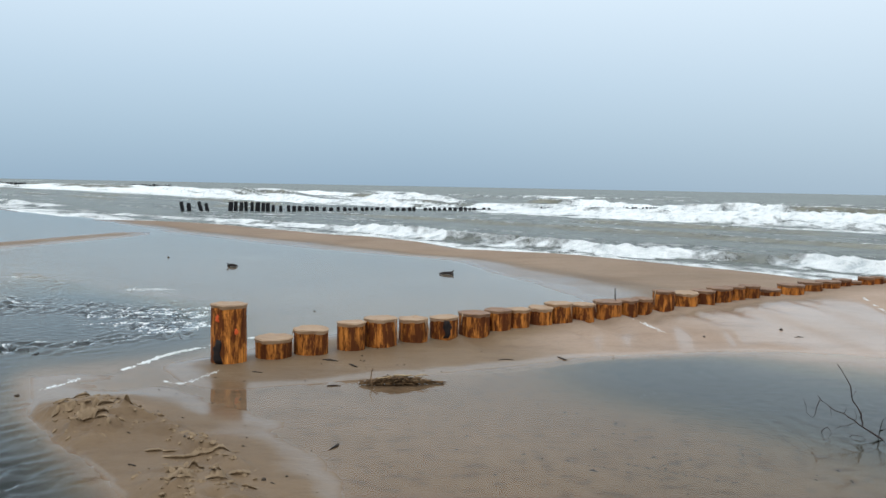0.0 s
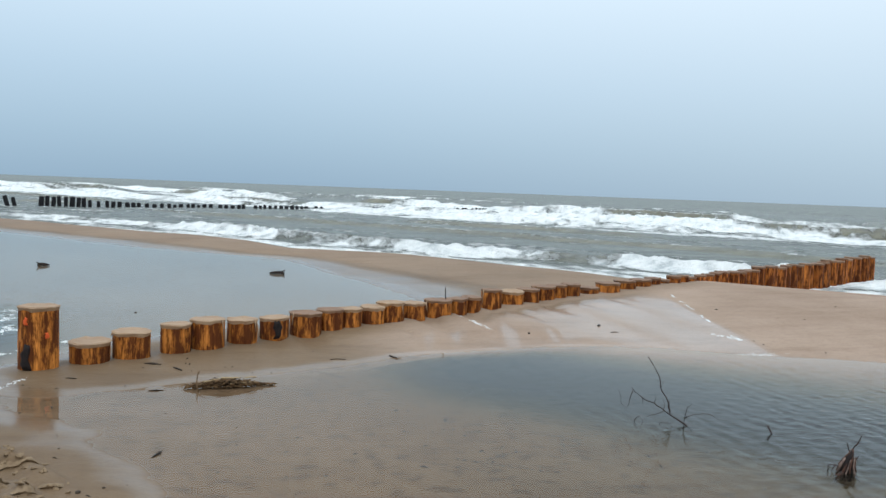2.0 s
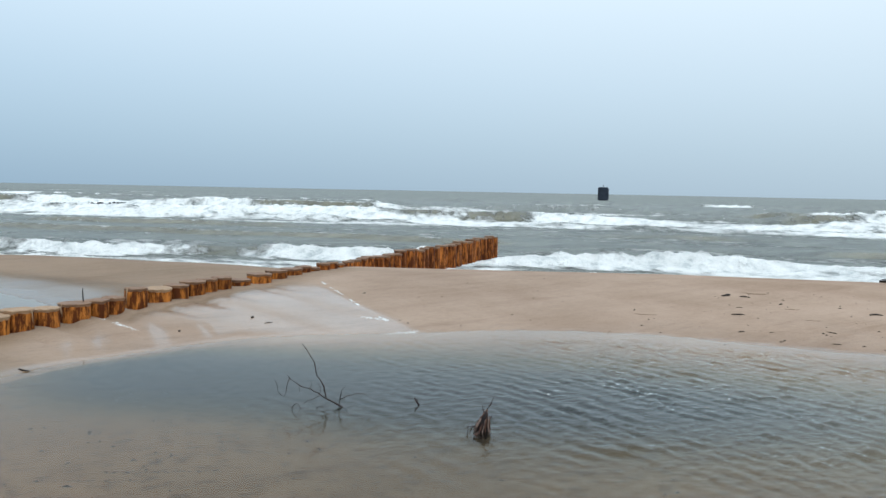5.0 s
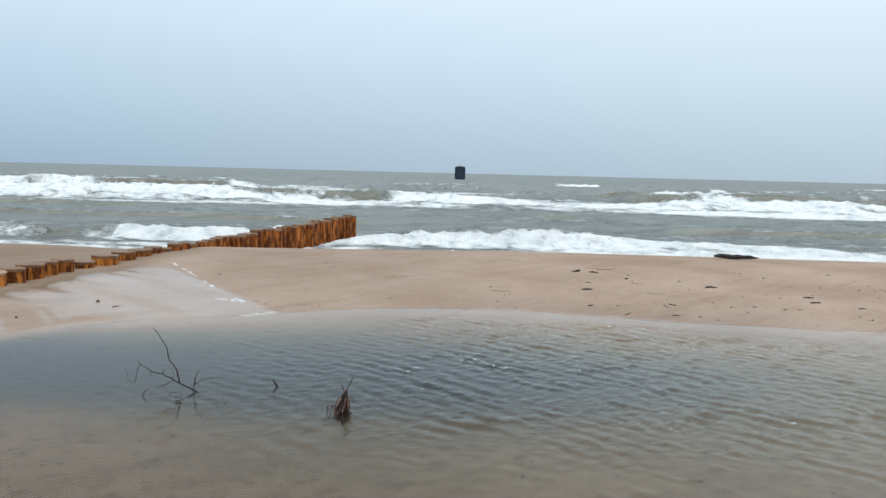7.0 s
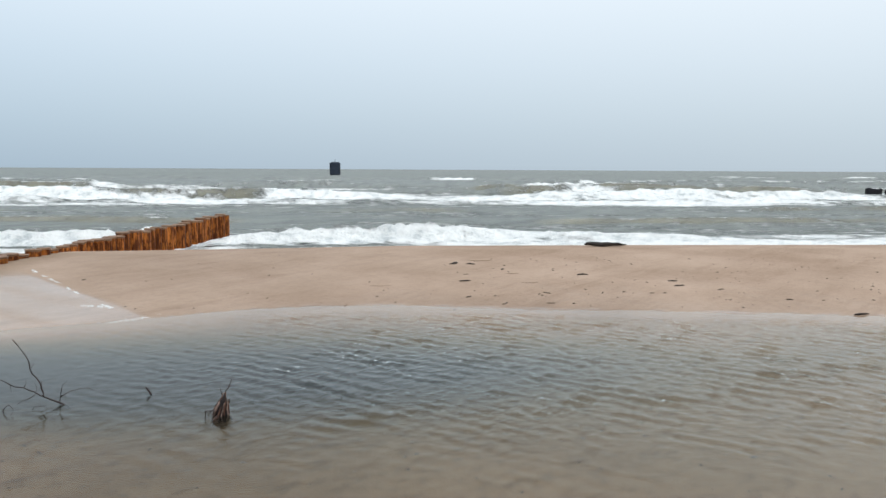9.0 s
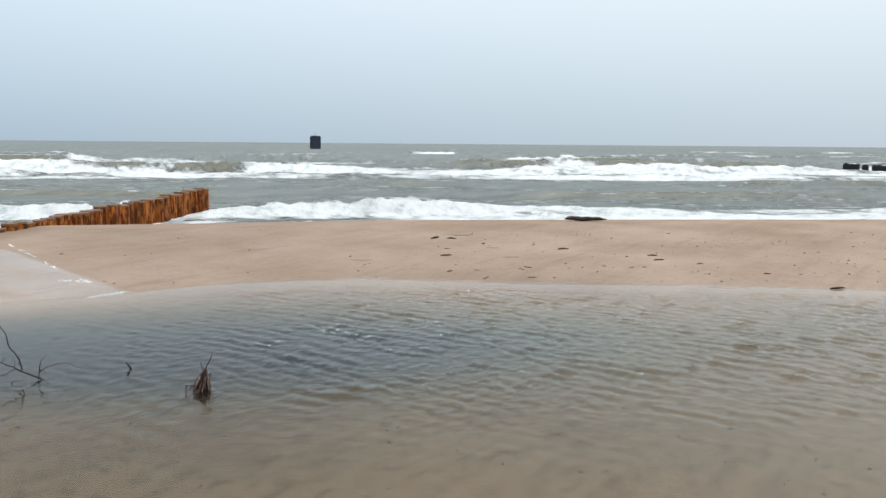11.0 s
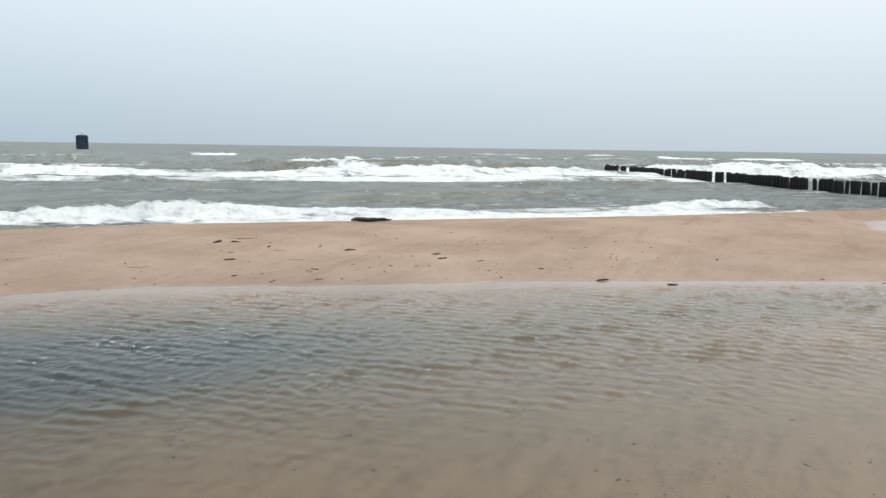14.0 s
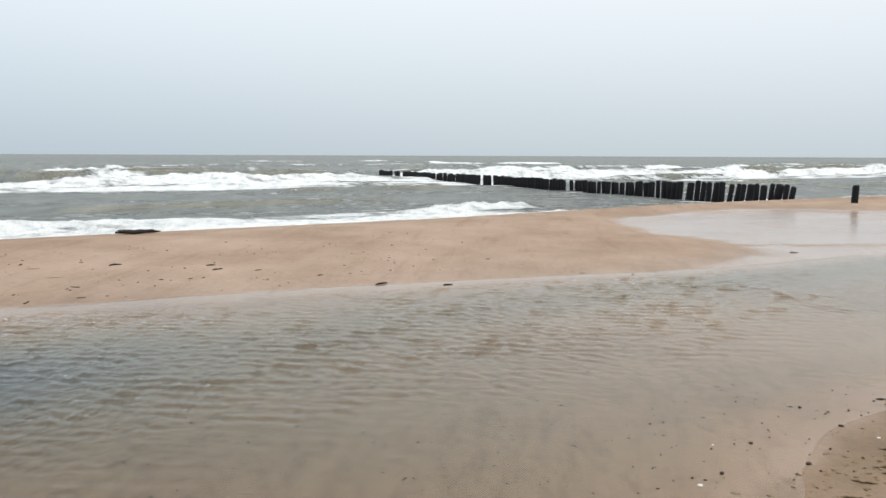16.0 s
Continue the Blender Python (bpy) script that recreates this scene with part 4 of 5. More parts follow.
for start, end in EAST_RUNS:
    count = max(1, round((end - start) / 0.31))
    wide = (end - start) / count
    for q in range(count):
        k = start + wide * (q + 0.5)
        lift = 0.60 - 0.22 * float(smooth(-5.5, 2.0, k)) - 0.04 * float(smooth(10, 30, k)) + rng.uniform(-0.05, 0.04)
        old_post(EAST_AT[0] + k * math.sin(EAST_TURN), EAST_AT[1] + k * math.cos(EAST_TURN), -1.2, lift,
                 min(max(wide * 0.95, 0.17), 0.30), rng, "old piles of the east groyne", 6.0 * float(smooth(-2.5, -4.0, k)))
old_post(28.6, -10.06, -1.0, 0.70, 0.21, rng, "old piles of the east groyne", 4.0)
# a third groyne, far down the shore to the west
for q in range(24):
    k = (-6 + 0.95 * q) if q < 13 else (32 + 1.1 * (q - 13))
    old_post(-111 + 0.788 * k, 213 + 0.616 * k, -1.5, 0.55 + rng.uniform(-0.15, 0.15), 0.95 * rng.uniform(0.8, 1.1), rng, "old piles of the far groyne")
# along the shore to the west
WEST_AT, WEST_TURN = (-5.0, 59.0), radians(52)
for k, lean in ((-13.44, -9), (-13.02, -4), (-12.29, -12), (-11.89, -8)):
    old_post(WEST_AT[0] + k * math.sin(WEST_TURN), WEST_AT[1] + k * math.cos(WEST_TURN), -1.2, 0.38 + rng.uniform(-0.06, 0.05), rng.uniform(0.22, 0.27), rng, "old piles of the west groyne", 0.0, lean)
k = -10.35
while k < 34:
    x, y = WEST_AT[0] + k * math.sin(WEST_TURN), WEST_AT[1] + k * math.cos(WEST_TURN)
    lift = float(np.interp(k, (-10.4, -9.4, -8.0, -7.0, -5.0, -2.0), (0.42, 0.39, 0.32, 0.20, 0.10, 0.04))) + rng.uniform(-0.04, 0.04)
    if not 11.0 < k < 16.5 and rng.random() > (0.0 if k < 0 else 0.12):
        old_post(x, y, -1.4, lift, rng.uniform(0.22, 0.30), rng, "old piles of the west groyne", 0.0, rng.uniform(-4, 2))
    k += rng.uniform(0.29, 0.40) if k < -7.5 else rng.uniform(0.36, 0.56)

# ---- dark steel dolphin far out ----
def sea_marker():
    r, a = 235.0, radians(45.45)
    thing = empty("mooring_dolphin", r * math.sin(a), r * math.cos(a), -0.4, -45)
    bm = bmesh.new()
    bmesh.ops.create_cube(bm, size=1.0, matrix=Matrix.LocRotScale((0, 0, 1.95), None, (2.9, 2.9, 3.7)))
    bmesh.ops.bevel(bm, geom=bm.edges[:], offset=0.25, segments=2, affect="EDGES")
    part("body", bm, STEEL, thing)
    bm = bmesh.new()
    tube(bm, [(0, 0, 3.7), (0, 0, 4.5)], [0.07, 0.05])
    part("mast", bm, STEEL, thing)
    for i in (-1, 0, 1):
        bm = bmesh.new()
        bmesh.ops.create_cube(bm, size=1.0, matrix=Matrix.LocRotScale((i * 0.95, -1.5, 1.9), None, (0.16, 0.14, 3.3)))
        part("fender", bm, STEEL, thing)
    return tagged(thing, "dark blocky steel mooring dolphin standing out at sea", "marker")


sea_marker()


# ---- drift on the sand ----
def twig_path(start, end, rng, bend, count=7):
    a, b = Vector(start), Vector(end)
    side = Vector((rng.uniform(-1, 1), rng.uniform(-1, 1), rng.uniform(-0.6, 1))).normalized() * (b - a).length * bend
    return [a.lerp(b, i / (count - 1)) + side * math.sin(math.pi * i / (count - 1))
            + Vector([rng.uniform(-1, 1) * (b - a).length * 0.012 for _ in range(3)]) for i in range(count)]


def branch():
    """Runs across and up, in centimetres, over the foot of the branch, shaped to fit the camera's view; the last number
    is the thickness at the start.
    """
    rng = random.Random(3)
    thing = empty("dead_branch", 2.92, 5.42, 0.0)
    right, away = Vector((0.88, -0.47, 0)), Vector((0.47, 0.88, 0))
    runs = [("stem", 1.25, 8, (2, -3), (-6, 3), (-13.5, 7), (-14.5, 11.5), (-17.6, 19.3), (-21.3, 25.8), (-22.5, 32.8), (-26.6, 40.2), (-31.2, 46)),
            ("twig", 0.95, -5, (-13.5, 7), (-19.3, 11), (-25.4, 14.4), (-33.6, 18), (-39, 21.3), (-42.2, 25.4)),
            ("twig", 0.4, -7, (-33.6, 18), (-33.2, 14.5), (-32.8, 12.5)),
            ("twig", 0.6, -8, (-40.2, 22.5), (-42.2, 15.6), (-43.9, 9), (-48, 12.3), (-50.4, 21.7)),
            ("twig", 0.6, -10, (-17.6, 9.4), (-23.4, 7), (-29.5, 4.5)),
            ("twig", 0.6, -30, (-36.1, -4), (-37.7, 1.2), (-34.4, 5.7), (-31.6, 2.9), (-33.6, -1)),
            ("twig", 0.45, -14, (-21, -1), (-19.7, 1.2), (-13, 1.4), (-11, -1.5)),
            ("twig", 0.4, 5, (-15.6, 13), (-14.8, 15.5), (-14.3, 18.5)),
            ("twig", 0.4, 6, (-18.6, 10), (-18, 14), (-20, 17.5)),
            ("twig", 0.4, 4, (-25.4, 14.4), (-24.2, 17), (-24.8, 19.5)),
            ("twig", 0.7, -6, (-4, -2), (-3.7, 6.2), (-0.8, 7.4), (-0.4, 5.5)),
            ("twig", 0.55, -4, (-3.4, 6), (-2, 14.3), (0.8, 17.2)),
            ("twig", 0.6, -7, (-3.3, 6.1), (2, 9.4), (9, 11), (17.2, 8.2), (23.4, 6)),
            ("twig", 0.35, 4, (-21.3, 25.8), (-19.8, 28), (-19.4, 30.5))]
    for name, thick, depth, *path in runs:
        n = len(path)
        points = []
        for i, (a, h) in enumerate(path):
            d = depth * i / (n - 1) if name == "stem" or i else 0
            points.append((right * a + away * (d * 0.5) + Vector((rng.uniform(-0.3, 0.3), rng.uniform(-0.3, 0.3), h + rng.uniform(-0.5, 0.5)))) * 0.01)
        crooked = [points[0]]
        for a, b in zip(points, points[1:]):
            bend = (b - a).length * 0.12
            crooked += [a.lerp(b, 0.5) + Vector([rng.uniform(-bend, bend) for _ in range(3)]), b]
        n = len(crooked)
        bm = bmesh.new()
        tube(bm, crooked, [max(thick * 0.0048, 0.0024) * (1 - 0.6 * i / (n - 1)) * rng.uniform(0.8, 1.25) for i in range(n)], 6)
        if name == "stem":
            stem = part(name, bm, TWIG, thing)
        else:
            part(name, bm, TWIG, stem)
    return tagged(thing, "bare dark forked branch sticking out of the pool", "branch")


def stick(x, y, z, length, turn, lift, thick, mat, label, name="stick"):
    rng = random.Random(int(x * 100) + 7)
    bm = bmesh.new()
    c, s = math.cos(math.radians(turn)), math.sin(math.radians(turn))
    path = twig_path((-c * length / 2, -s * length / 2, -0.01), (c * length / 2, s * length / 2, lift), rng, 0.04, 6)
    tube(bm, path, [thick * f for f in (0.8, 1.0, 1.05, 0.95, 0.85, 0.5)], 7)
    ob = finish(name, bm, mat)
    ob.matrix_basis = pose(x, y, z)
    return tagged(ob, label, name.replace("_", " "))


def root_stump():
    """A torn root end: a leaning cone of splintered strips round a dark core, with thin roots off it."""
    rng = random.Random(5)
    thing = empty("root_stump", 3.42, 4.42, -0.025)
    right, away, up = Vector((0.79, -0.61, 0)), Vector((0.61, 0.79, 0)), Vector((0, 0, 1))

    def at(r, h, d=0.0):
        return (right * r + up * h + away * d) * 0.01
    spine = [at(0, -2), at(0.2, 2.5), at(0.9, 7), at(1.9, 11.5), at(2.9, 15), at(3.6, 17)]
    wide = [0.047, 0.046, 0.040, 0.028, 0.015, 0.005]
    bm = bmesh.new()
    tube(bm, spine, [r * 0.86 for r in wide], 16)
    for v in bm.verts:
        v.co += Vector((noise.noise(v.co * 40), noise.noise(v.co * 40 + Vector((9, 0, 0))), noise.noise(v.co * 60))) * 0.012
    # black core makes the dark grooves between the bark strips
    trunk = part("trunk", bm, BLACK_WOOD, thing, "dark core between the strips")
    for q in range(13):
        a = 2 * math.pi * q / 13 + rng.uniform(-0.25, 0.25)
        way = right * math.cos(a) + away * math.sin(a)
        low, high = rng.choice((0, 0, 1)), rng.choice((2, 3, 3, 4, 5))
        path = [spine[i] + way * wide[i] * rng.uniform(0.78, 1.16) + right * rng.uniform(-0.006, 0.006) + up * rng.uniform(-0.006, 0.006) for i in range(low, high + 1)]
        bm = bmesh.new()
        tube(bm, path, [rng.uniform(0.004, 0.011) * (1 - 0.10 * i) for i in range(len(path))], 6)
        part("bark_strip", bm, ROOT_BARK if rng.random() < 0.5 else RED_BARK, trunk)
    roots = [(at(2.6, 13), at(5.0, 20), 0.0052), (at(4.8, 19), at(7.4, 26), 0.004), (at(2, 12, 3), at(-0.5, 20, 3), 0.004),
             (at(-3, 6, -2), at(-9.5, 6.5, -4), 0.006), (at(-9.5, 6.5, -4), at(-10.5, -1, -5), 0.005), (at(-6, 6, -3), at(-8, 2, -3), 0.004),
             (at(-2, 3, -6), at(-5.5, -1.5, -12), 0.014), (at(-5.5, 2, -9), at(1, 0.5, -11), 0.010), (at(4, 4, 0), at(8.5, -2, -2), 0.007), (at(3.5, 7, 3), at(6.5, 12, 4), 0.004)]
    for a, b, r in roots:
        bm = bmesh.new()
        tube(bm, twig_path(a, b, rng, 0.10), [r * (1 - 0.08 * i) for i in range(7)], 6)
        part("root", bm, RED_BARK if r > 0.008 else TWIG, thing)
    return tagged(thing, "brown splintered root stump standing in the pool", "stump")


def reed_litter():
    rng = random.Random(6)
    bm = bmesh.new()
    for _ in range(260):
        a = rng.triangular(-0.33, 0.34, -0.06)
        bulk = max(0.12, 1 - (abs(a + 0.05) / 0.36) ** 1.6)
        d, turn, length = rng.gauss(0, 0.026) * bulk, rng.gauss(0, 0.32), rng.uniform(0.03, 0.10)
        h = 0.055 * bulk * rng.random()
        c, s = math.cos(turn) * length / 2, math.sin(turn) * length / 2
        tube(bm, [(a - c, d - s, h), (a, d, h + rng.uniform(0, 0.012)), (a + c, d + s, h + rng.uniform(-0.012, 0.012))], [0.003, 0.006, 0.003], 4)
    for a, b in (((-0.25, -0.13, 0.0), (-0.235, 0.02, 0.125)), ((-0.29, -0.05, 0.0), (-0.19, -0.07, 0.06))):
        tube(bm, twig_path(a, b, rng, 0.1), [0.005] * 7, 5)
    dark = len(bm.faces)
    for a, b, r in (((-0.07, 0.01, 0.066), (0.08, 0.02, 0.062), 0.007), ((0.10, 0.02, 0.055), (0.21, 0.03, 0.06), 0.005), ((-0.2, -0.02, 0.05), (-0.08, 0.0, 0.068), 0.005), ((0.0, -0.03, 0.03), (0.2, -0.02, 0.03), 0.004)):
        tube(bm, twig_path(a, b, rng, 0.08), [r] * 7, 5)
    bm.faces.ensure_lookup_table()
    for f in bm.faces[dark:]:
        f.material_index = 1
    ob = finish("reed_litter", bm, [WEED, STRAW])
    ob.matrix_basis = pose(-0.30, 6.74, max(flat_z(-0.30, 6.74), 0.0) + 0.004, 0, 0, 8)
    return tagged(ob, "low clump of brown reed litter lying on wet sand", "litter", kind="stuff")


def beach_log(u, v):
    rng = random.Random(9)
    x, y = to_xy(u, v)
    thing = empty("driftwood_log", x, y, flat_z(x, y) + 0.03, 0)
    bm = bmesh.new()
    spots = [-0.40, -0.30, -0.2, -0.1, 0.0, 0.1, 0.2, 0.3, 0.36]
    tube(bm, [(q * UY + rng.uniform(-0.01, 0.01), -q * UX, 0.012 + rng.uniform(-0.008, 0.012)) for q in spots], [0.012, 0.026, 0.036, 0.033, 0.04, 0.03, 0.033, 0.02, 0.008], 10)
    for v in bm.verts:
        v.co += Vector((noise.noise(v.co * 22), noise.noise(v.co * 22 + Vector((5, 0, 0))), 0.6 * noise.noise(v.co * 30))) * 0.022
    trunk = part("trunk", bm, DARK_WOOD, thing)
    bm = bmesh.new()
    tube(bm, twig_path((-0.05, 0.1, 0.035), (-0.2, 0.3, 0.045), rng, 0.1), [0.018 - 0.002 * i for i in range(7)], 6)
    part("stub", bm, DARK_WOOD, trunk)
    return tagged(thing, "dark waterlogged driftwood log lying on the sand bar", "log")


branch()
stick(3.42, 5.22, 0.0, 0.04, 150, 0.055, 0.007, TWIG, "short dark stick poking out of the pool")
root_stump()
reed_litter()
beach_log(*to_uv(13.81, 6.83))


def resting(x, y):
    return max(flat_z(x, y), 0.0)


def chip(x, y, length, rng, mat, name, label, category, group, stout=0.085):
    """A worn splinter of wood, lying at its own angle."""
    bm = bmesh.new()
    bend, thick = rng.uniform(-0.15, 0.15) * length, max(0.005, length * stout * rng.uniform(0.7, 1.3))
    path = [(-length / 2, 0, 0), (-length / 4, bend * 0.7, thick * 0.2), (0, bend, thick * 0.3), (length / 4, bend * 0.7, thick * 0.2), (length / 2, rng.uniform(-0.1, 0.1) * length, 0)]
    tube(bm, path, [thick * f * rng.uniform(0.6, 1.3) for f in (0.5, 0.9, 1.0, 0.8, 0.45)], 7)
    for v in bm.verts:
        v.co *= rng.uniform(0.86, 1.14)
    ob = finish(name, bm, mat)
    ob.matrix_basis = pose(x, y, resting(x, y) + thick * 0.3, 0, 0, rng.gauss(-40, 28))
    return tagged(ob, label, category, group)


def pebble(x, y, size, rng, mat=None, name="pebble", label="small dark pebble on wet sand", group="pebbles on the wet sand"):
    bm = bmesh.new()
    bmesh.ops.create_icosphere(bm, subdivisions=2, radius=size / 2)
    squeeze = (rng.uniform(0.9, 1.2), rng.uniform(0.6, 0.9), rng.uniform(0.4, 0.6))
    for v in bm.verts:
        v.co = Vector([a * b for a, b in zip(v.co, squeeze)]) * (1 + 0.25 * noise.noise(v.co * 40 + Vector((x, y, 0))))
    for f in bm.faces:
        f.smooth = True
    ob = finish(name, bm, mat or STONE)
    ob.matrix_basis = pose(x, y, resting(x, y) + size * 0.12, 0, 0, rng.uniform(0, 360))
    return tagged(ob, label, name, group)


rng = random.Random(21)
BAR_DRIFT = [(10.28, 7.62, 0.19), (10.39, 7.39, 0.14), (10.31, 6.75, 0.09), (9.64, 6.92, 0.08), (9.21, 6.63, 0.16), (8.4, 5.99, 0.09), (8.65, 5.77, 0.05),
             (8.39, 5.43, 0.07), (9.19, 5.35, 0.11), (8.71, 5.01, 0.09), (8.85, 4.78, 0.04), (10.62, 5.61, 0.16), (9.85, 4.61, 0.06), (10.0, 4.3, 0.06),
             (10.1, 4.17, 0.06), (10.95, 4.42, 0.12), (10.69, 4.22, 0.14), (10.76, 3.69, 0.11), (10.2, 3.38, 0.04), (10.63, 2.81, 0.08), (10.3, 1.95, 0.19),
             (10.69, 6.13, 0.05), (10.37, 1.12, 0.12), (11.6, -0.59, 0.08), (11.65, -1.28, 0.09), (14.49, -4.19, 0.13)]
for x, y, size in BAR_DRIFT:
    chip(x, y, size, rng, DARK_WOOD, "wood_fragment", "dark splinter of driftwood on the sand bar", "driftwood", "driftwood on the sand bar")
TONGUE_DRIFT = [(-3.7, 7.65, 0.12), (-1.52, 6.97, 0.09), (-0.64, 5.07, 0.11), (-1.7, 4.61, 0.06), (-0.68, 7.51, 0.06), (-0.98, 7.5, 0.14), (-0.76, 7.3, 0.13),
                (-0.84, 6.63, 0.10), (3.86, 9.01, 0.10), (0.61, 7.72, 0.14), (1.15, 7.88, 0.14), (5.78, -2.28, 0.07), (-1.09, 6.77, 0.04), (-1.47, 6.17, 0.05)]
for x, y, size in TONGUE_DRIFT:
    chip(x, y, size, rng, DARK_WOOD, "wood_fragment", "thin dark twig washed up on wet sand", "driftwood", "twigs on the wet sand", 0.06)
FLAT_STONES = [(-3.11, 6.14, 0.047), (-5.74, 17.73, 0.08), (-1.59, 10.59, 0.05), (-0.93, 4.43, 0.045), (-1.54, 5.04, 0.03), (-1.58, 4.53, 0.02), (-0.72, 7.74, 0.03),
               (2.8, 8.89, 0.055), (3.78, 9.3, 0.065), (-0.82, 4.5, 0.03), (-1.2, 5.2, 0.02), (-0.2, 5.6, 0.02), (0.4, 5.2, 0.015)]
SHORE_STONES = [(5.15, -1.81, 0.046), (4.47, -1.42, 0.047), (4.77, -1.2, 0.031), (5.52, -1.68, 0.032), (4.28, -0.94, 0.038), (4.2, -0.78, 0.025), (4.52, -0.67, 0.02),
                (4.04, -0.59, 0.023), (3.97, -0.49, 0.018), (4.32, -1.32, 0.029), (4.24, -1.28, 0.019), (4.37, -1.45, 0.023), (4.72, -1.61, 0.031), (5.49, -1.97, 0.028),
                (5.73, -2.21, 0.025), (4.65, -1.15, 0.017), (4.69, -1.23, 0.017), (4.18, -0.84, 0.025), (4.15, -0.68, 0.015), (4.65, -0.96, 0.02), (5.3, -1.49, 0.019),
                (4.89, -1.55, 0.018), (5.4, -1.8, 0.02)]
for x, y, size in FLAT_STONES + SHORE_STONES:
    pebble(x, y, size * 0.74, rng)
for _ in range(46):
    x, y = to_xy(rng.uniform(2.2, 3.6), rng.uniform(2.6, 5.6))
    pebble(x, y, rng.uniform(0.008, 0.016), rng)
for x, y, size in ((4.1, -0.8, 0.03), (4.71, -0.98, 0.02), (4.9, -1.93, 0.02)):
    pebble(x, y, size, rng, SHELL, "shell", "small white seashell on wet sand", "shells on the wet sand")


def drift_snag(x, y, length, turn):
    thing = empty("driftwood_snag", x, y, resting(x, y), turn)
    bm = bmesh.new()
    tube(bm, [(-length / 2, 0, 0.015), (-length / 6, 0.01, 0.025), (length / 5, 0, 0.03), (length / 2, -0.02, 0.01)], [0.012, 0.026, 0.03, 0.014], 7)
    trunk = part("trunk", bm, DARK_WOOD, thing)
    for end, lift in (((length * 0.55, 0.03, 0.07), 0.03), ((length * 0.5, -0.1, -0.01), 0.025)):
        bm = bmesh.new()
        tube(bm, [(length * 0.3, 0, lift), end], [0.018, 0.008], 6)
        part("prong", bm, DARK_WOOD, trunk)
    return tagged(thing, "dark forked snag of driftwood lying on the flooded flat", "driftwood")


drift_snag(0.09, 15.36, 0.26, 5)
drift_snag(-3.98, 16.07, 0.20, 185)
stick(2.07, 9.98, 0.29, 0.03, 100, 0.15, 0.007, DARK_WOOD, "thin stick standing up behind a pile")


def foam_line(path, width, rng, density=60, thin=0.28):
    """A thin drift of bubbles along a path on the water or sand."""
    bm = bmesh.new()
    for (xa, ya), (xb, yb) in zip(path, path[1:]):
        run = math.hypot(xb - xa, yb - ya)
        for _ in range(int(run * density * 1.6) + 1):
            f = rng.random()
            x = xa + (xb - xa) * f + rng.gauss(0, width)
            y = ya + (yb - ya) * f + rng.gauss(0, width)
            if rough(x * 7, y * 7, 33) < thin:
                continue
            r, z = rng.uniform(0.004, 0.015), resting(x, y)
            ring = [bm.verts.new((x + r * rng.uniform(0.7, 1.2) * math.cos(a), y + r * rng.uniform(0.7, 1.2) * math.sin(a), z - 0.004)) for a in np.arange(6) * math.pi / 3]
            top = bm.verts.new((x, y, z + 0.002 + r * 0.25))
            for j in range(6):
                bm.faces.new((ring[j], ring[(j + 1) % 6], top)).smooth = True
    return tagged(finish("foam_line", bm, FOAM), "thin white line of foam bubbles at the water's edge", "foam", kind="stuff")


foam_line([(-3.0, 6.35), (-2.89, 6.7), (-2.71, 6.98), (-2.62, 7.34), (-2.5, 7.81), (-2.26, 8.2), (-1.93, 8.71)], 0.018, rng, 190)
foam_line([(-2.21, 6.69), (-2.05, 6.61), (-1.97, 6.72), (-1.87, 7.02)], 0.015, rng, 90)
for path in ([(-3.9, 9.3), (-3.5, 9.45)], [(-3.95, 10.3), (-3.3, 10.6)], [(-3.5, 10.1), (-2.9, 10.35)], [(-3.3, 9.2), (-2.9, 9.15)], [(-4.2, 9.8), (-3.7, 9.9)], [(-3.1, 10.7), (-2.6, 10.5)], [(-4.6, 12.4), (-4.0, 12.5)]):
    foam_line(path, 0.05, rng, 110)
for _ in range(22):
    far, turn, run = rng.uniform(9.3, 10.9), radians(rng.uniform(-20.3, -15.9)), rng.uniform(0.12, 0.4)
    x, y = far * math.sin(turn), far * math.cos(turn)
    foam_line([(x, y), (x + run * 0.5, y + rng.uniform(-0.06, 0.10)), (x + run, y + rng.uniform(-0.08, 0.16))], 0.02, rng, 170)
foam_line([(2.24, 9.8), (2.28, 9.5), (2.34, 9.25), (2.39, 9.06)], 0.02, rng, 90)
foam_line([(5.72, 11.4), (5.58, 10.7), (5.46, 10.11), (5.34, 9.6), (5.26, 9.21), (5.2, 8.85), (5.17, 8.55)], 0.011, rng, 130, 0.44)
foam_line([(4.98, 8.9), (5.09, 8.74), (5.17, 8.55)], 0.022, rng, 140, 0.36)
foam_line([(4.83, 8.0), (5.04, 7.95), (5.35, 7.97)], 0.03, rng, 170, 0.4)


rng = random.Random(31)


def crumbs(u0, v0, ru, rv, count):
    """Angular crumbs of trodden sand, sunk into the mound."""
    bm = bmesh.new()
    for _ in range(count):
        x, y = to_xy(rng.gauss(u0, ru), rng.gauss(v0, rv))
        size = rng.uniform(0.006, 0.024)
        spin = Euler((rng.uniform(-0.4, 0.4), rng.uniform(-0.4, 0.4), rng.uniform(0, 6.28))).to_matrix()
        base = Vector((x, y, flat_z(x, y) - size * 0.1))
        made = bmesh.ops.create_icosphere(bm, subdivisions=1, radius=size)
        for v in made["verts"]:
            v.co = base + spin @ Vector((v.co.x * rng.uniform(0.8, 1.9), v.co.y * rng.uniform(0.5, 1.1), v.co.z * rng.uniform(0.3, 0.7)))
    return tagged(finish("sand_crumbs", bm, WET_SAND), "crumbled wet sand kicked up on a low mound", "sand", kind="stuff")


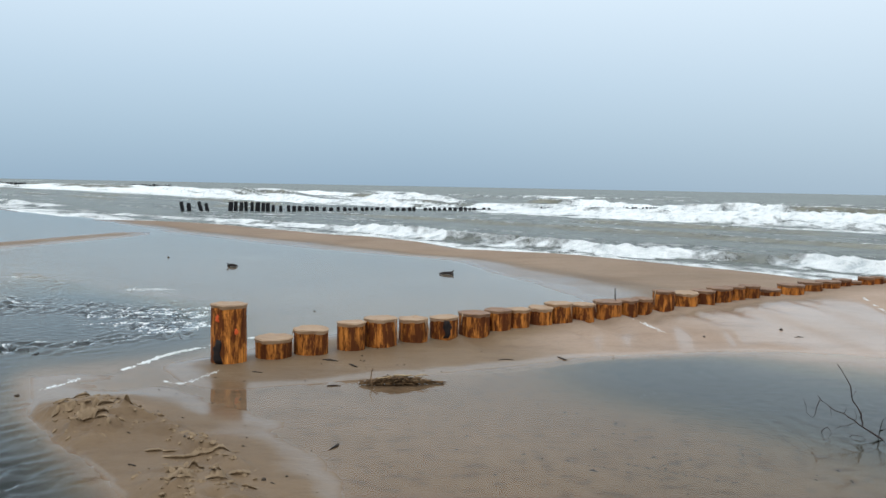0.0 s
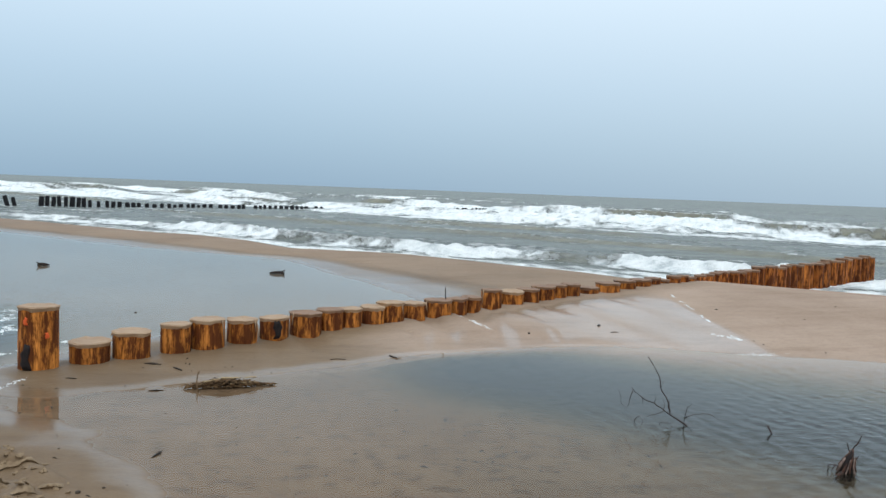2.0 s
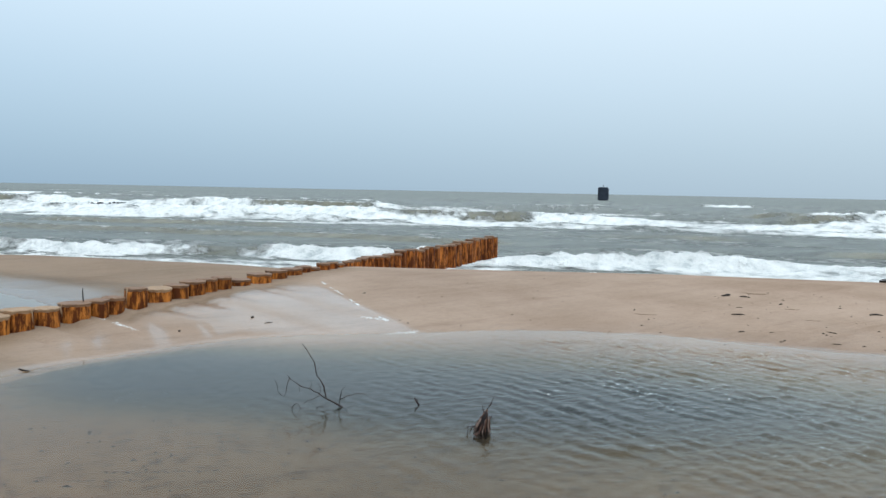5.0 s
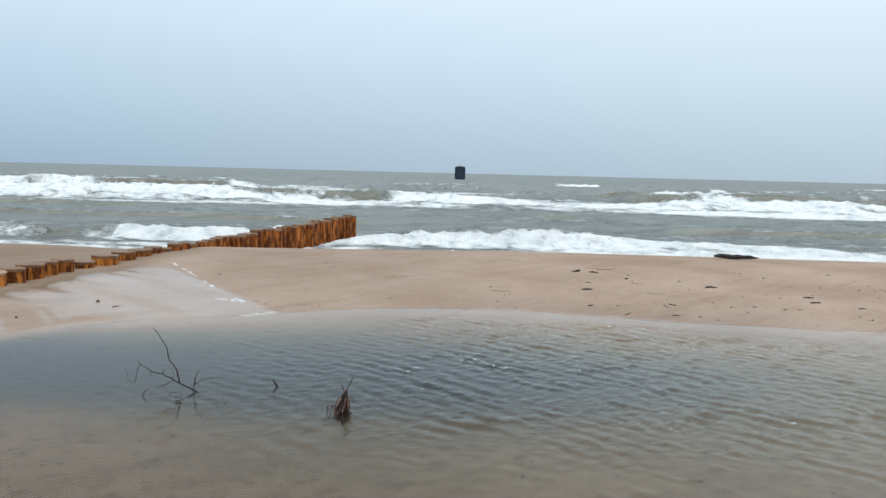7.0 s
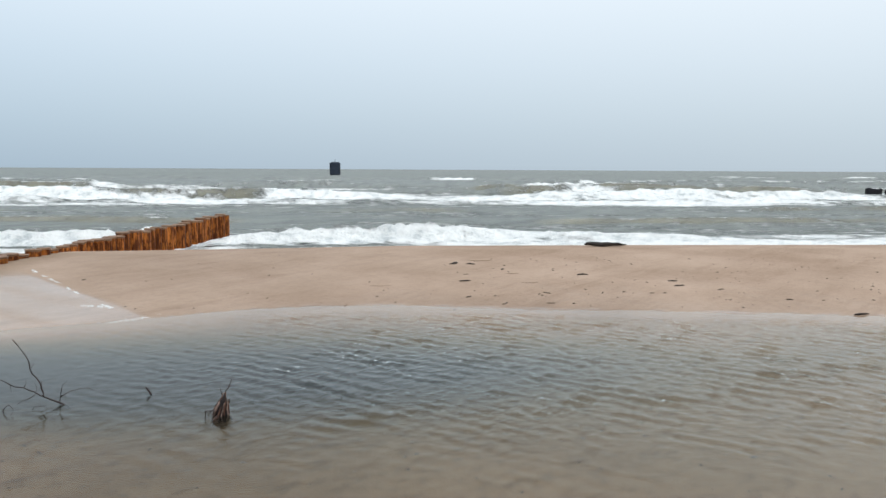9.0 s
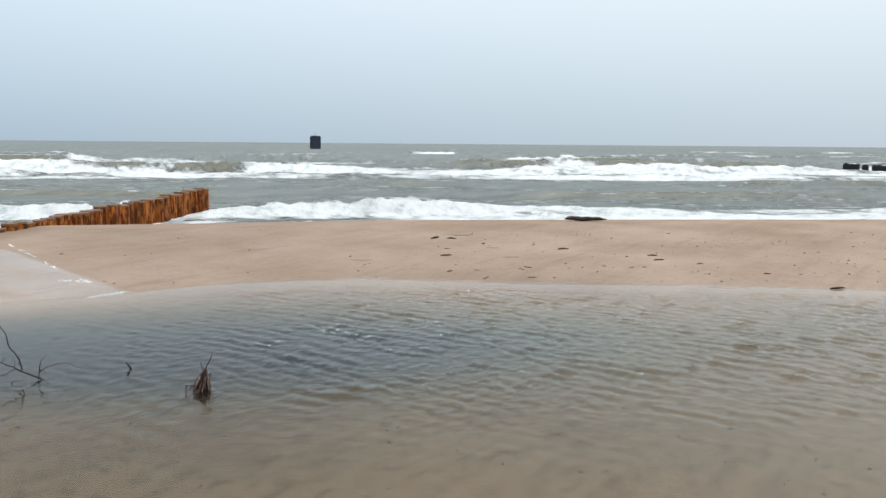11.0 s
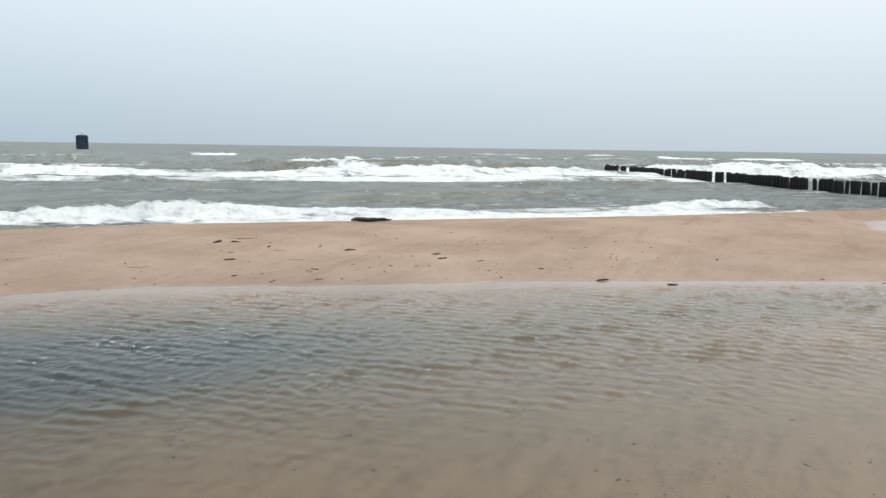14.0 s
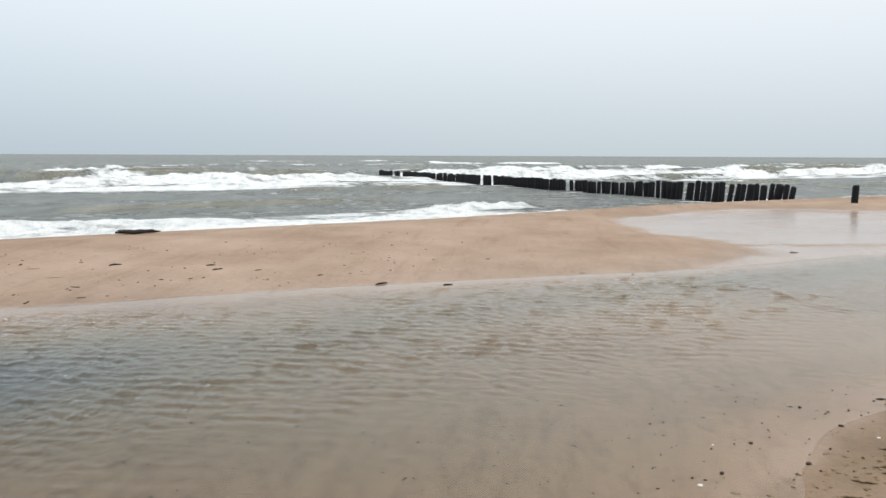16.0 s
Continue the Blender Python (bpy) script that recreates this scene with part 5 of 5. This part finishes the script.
def sand_ledge(bm, u, v, width, tall, bow=0.2):
    """A broken crust of sand that slopes up to a ragged lip and is undercut below it."""
    x, y = to_xy(u, v)
    facing = math.atan2(-x, y) + rng.uniform(-0.12, 0.12)
    across, back = Vector((math.cos(facing), math.sin(facing), 0)), Vector((-math.sin(facing), math.cos(facing), 0))
    count = max(7, int(width / 0.012))
    rows = []
    for i in range(count + 1):
        f = 2 * i / count - 1
        rise = 0.8 * tall * (1 - abs(f) ** 2.4) * rng.uniform(0.85, 1.12)
        jut = -bow * width * (1 - f * f) + rng.uniform(-0.006, 0.006)
        foot = Vector((x, y, 0)) + across * (f * width / 2) + back * jut
        rows.append([])
        for d, h in ((0.55 * tall, -0.012), (0.1 * tall, 0.35 * rise), (-0.25 * tall, 0.92 * rise), (0.1 * tall, 1.08 * rise), (1.3 * tall, 0.75 * rise), (3.6 * tall, -0.012)):
            p = foot + back * (d + rng.uniform(-0.003, 0.003))
            rows[-1].append(bm.verts.new((p.x, p.y, flat_z(p.x, p.y) + h)))
    for a, b in zip(rows, rows[1:]):
        for j in range(5):
            bm.faces.new((a[j], b[j], b[j + 1], a[j + 1])).smooth = j != 2


def sand_ledges(*spots):
    bm = bmesh.new()
    for u, v, width, tall in spots:
        sand_ledge(bm, u, v, width, tall)
    return tagged(finish("sand_ledges", bm, WET_SAND), "broken ledges of trodden wet sand with undercut lips", "sand", kind="stuff")


sand_ledges((1.83, -6.27, 0.09, 0.03), (1.94, -6.3, 0.08, 0.03), (1.80, -5.94, 0.13, 0.035), (1.94, -5.82, 0.10, 0.03), (1.98, -5.68, 0.08, 0.025), (1.77, -5.66, 0.15, 0.035),
            (1.83, -5.6, 0.13, 0.03), (1.71, -5.46, 0.20, 0.04), (1.73, -5.34, 0.07, 0.02), (1.95, -5.5, 0.07, 0.02), (1.72, -6.05, 0.09, 0.025), (1.66, -5.75, 0.09, 0.02), (1.58, -5.78, 0.05, 0.02))
sand_ledges((1.86, -4.82, 0.11, 0.018), (1.93, -4.76, 0.09, 0.016), (1.95, -4.63, 0.22, 0.022), (2.12, -4.575, 0.30, 0.02))
sand_ledges((1.74, -4.2, 0.16, 0.03), (1.82, -4.17, 0.12, 0.025), (2.06, -4.12, 0.12, 0.025), (1.92, -4.1, 0.09, 0.018), (1.7, -4.05, 0.14, 0.03), (1.85, -3.95, 0.12, 0.025), (2.0, -3.9, 0.1, 0.02))
sand_ledges((2.13, 3.72, 0.10, 0.014), (2.2, 3.95, 0.13, 0.016), (2.25, 4.2, 0.10, 0.014), (2.36, 4.5, 0.16, 0.018), (2.1, 3.5, 0.08, 0.012), (2.45, 4.85, 0.12, 0.014))
scour = [(11.06, -0.3, 0.3, 0.006), (13.1, 1.2, 0.4, 0.010), (11.9, 1.55, 0.2, 0.007), (11.2, 1.7, 0.25, 0.006)]
sand_ledges(*scour)
crumbs(1.82, -5.66, 0.15, 0.26, 170)
crumbs(2.1, -4.7, 0.04, 0.3, 60)
crumbs(1.76, -3.95, 0.12, 0.26, 110)
crumbs(2.2, 4.1, 0.12, 0.5, 110)


def specks(name, count, place, rng, low, high, label):
    """Countless crumbs of dark litter lying on the sand or on the bed of the pool."""
    bm = bmesh.new()
    for _ in range(count):
        x, y = to_xy(*place())
        r, z = rng.uniform(low, high) * rng.uniform(0.5, 1), flat_z(x, y)
        a, far = rng.uniform(0, 6.28), rng.uniform(1.0, 3.0)
        c, d = math.cos(a), math.sin(a)
        foot = [bm.verts.new((x + r * (far * p * c - q * d), y + r * (far * p * d + q * c), z - 0.001)) for p, q in ((-1, -0.5), (1, -0.6), (1, 0.6), (-1, 0.5))]
        top = bm.verts.new((x, y, z + r * 0.9))
        for j in range(4):
            bm.faces.new((foot[j], foot[(j + 1) % 4], top))
    return tagged(finish(name, bm, SPECK), label, "litter", kind="stuff")


specks("beach_litter", 130, lambda: (rng.uniform(1.6, 5.5), rng.uniform(-6.6, -3.2)), rng, 0.004, 0.010, "dark crumbs of plant litter scattered on wet sand")
specks("beach_litter", 220, lambda: (rng.uniform(1.9, 4.2), rng.uniform(1.5, 6.0)), rng, 0.004, 0.009, "dark crumbs of plant litter scattered on wet sand")
specks("beach_litter", 200, lambda: (rng.uniform(9.3, 13.5), rng.gauss(3.0, 2.6)), rng, 0.006, 0.016, "dark crumbs of plant litter scattered on the sand bar")
for ua, va, ub, vb, count in ((4.0, -3.05, 4.25, -2.45, 90), (5.0, -2.9, 4.55, -2.6, 50), (4.45, -2.85, 4.15, -2.9, 60), (3.75, -3.3, 4.0, -2.7, 60)):
    specks("bed_litter", count, lambda: (lambda f: (ua + (ub - ua) * f + rng.gauss(0, 0.012), va + (vb - va) * f + rng.gauss(0, 0.012)))(rng.random()), rng, 0.003, 0.007, "thin line of dark plant litter in the shallows")
specks("bed_litter", 300, lambda: (rng.uniform(3.2, 6.5), rng.uniform(-4.5, 5.0)), rng, 0.006, 0.014, "dark crumbs of plant litter on the bed of the pool")
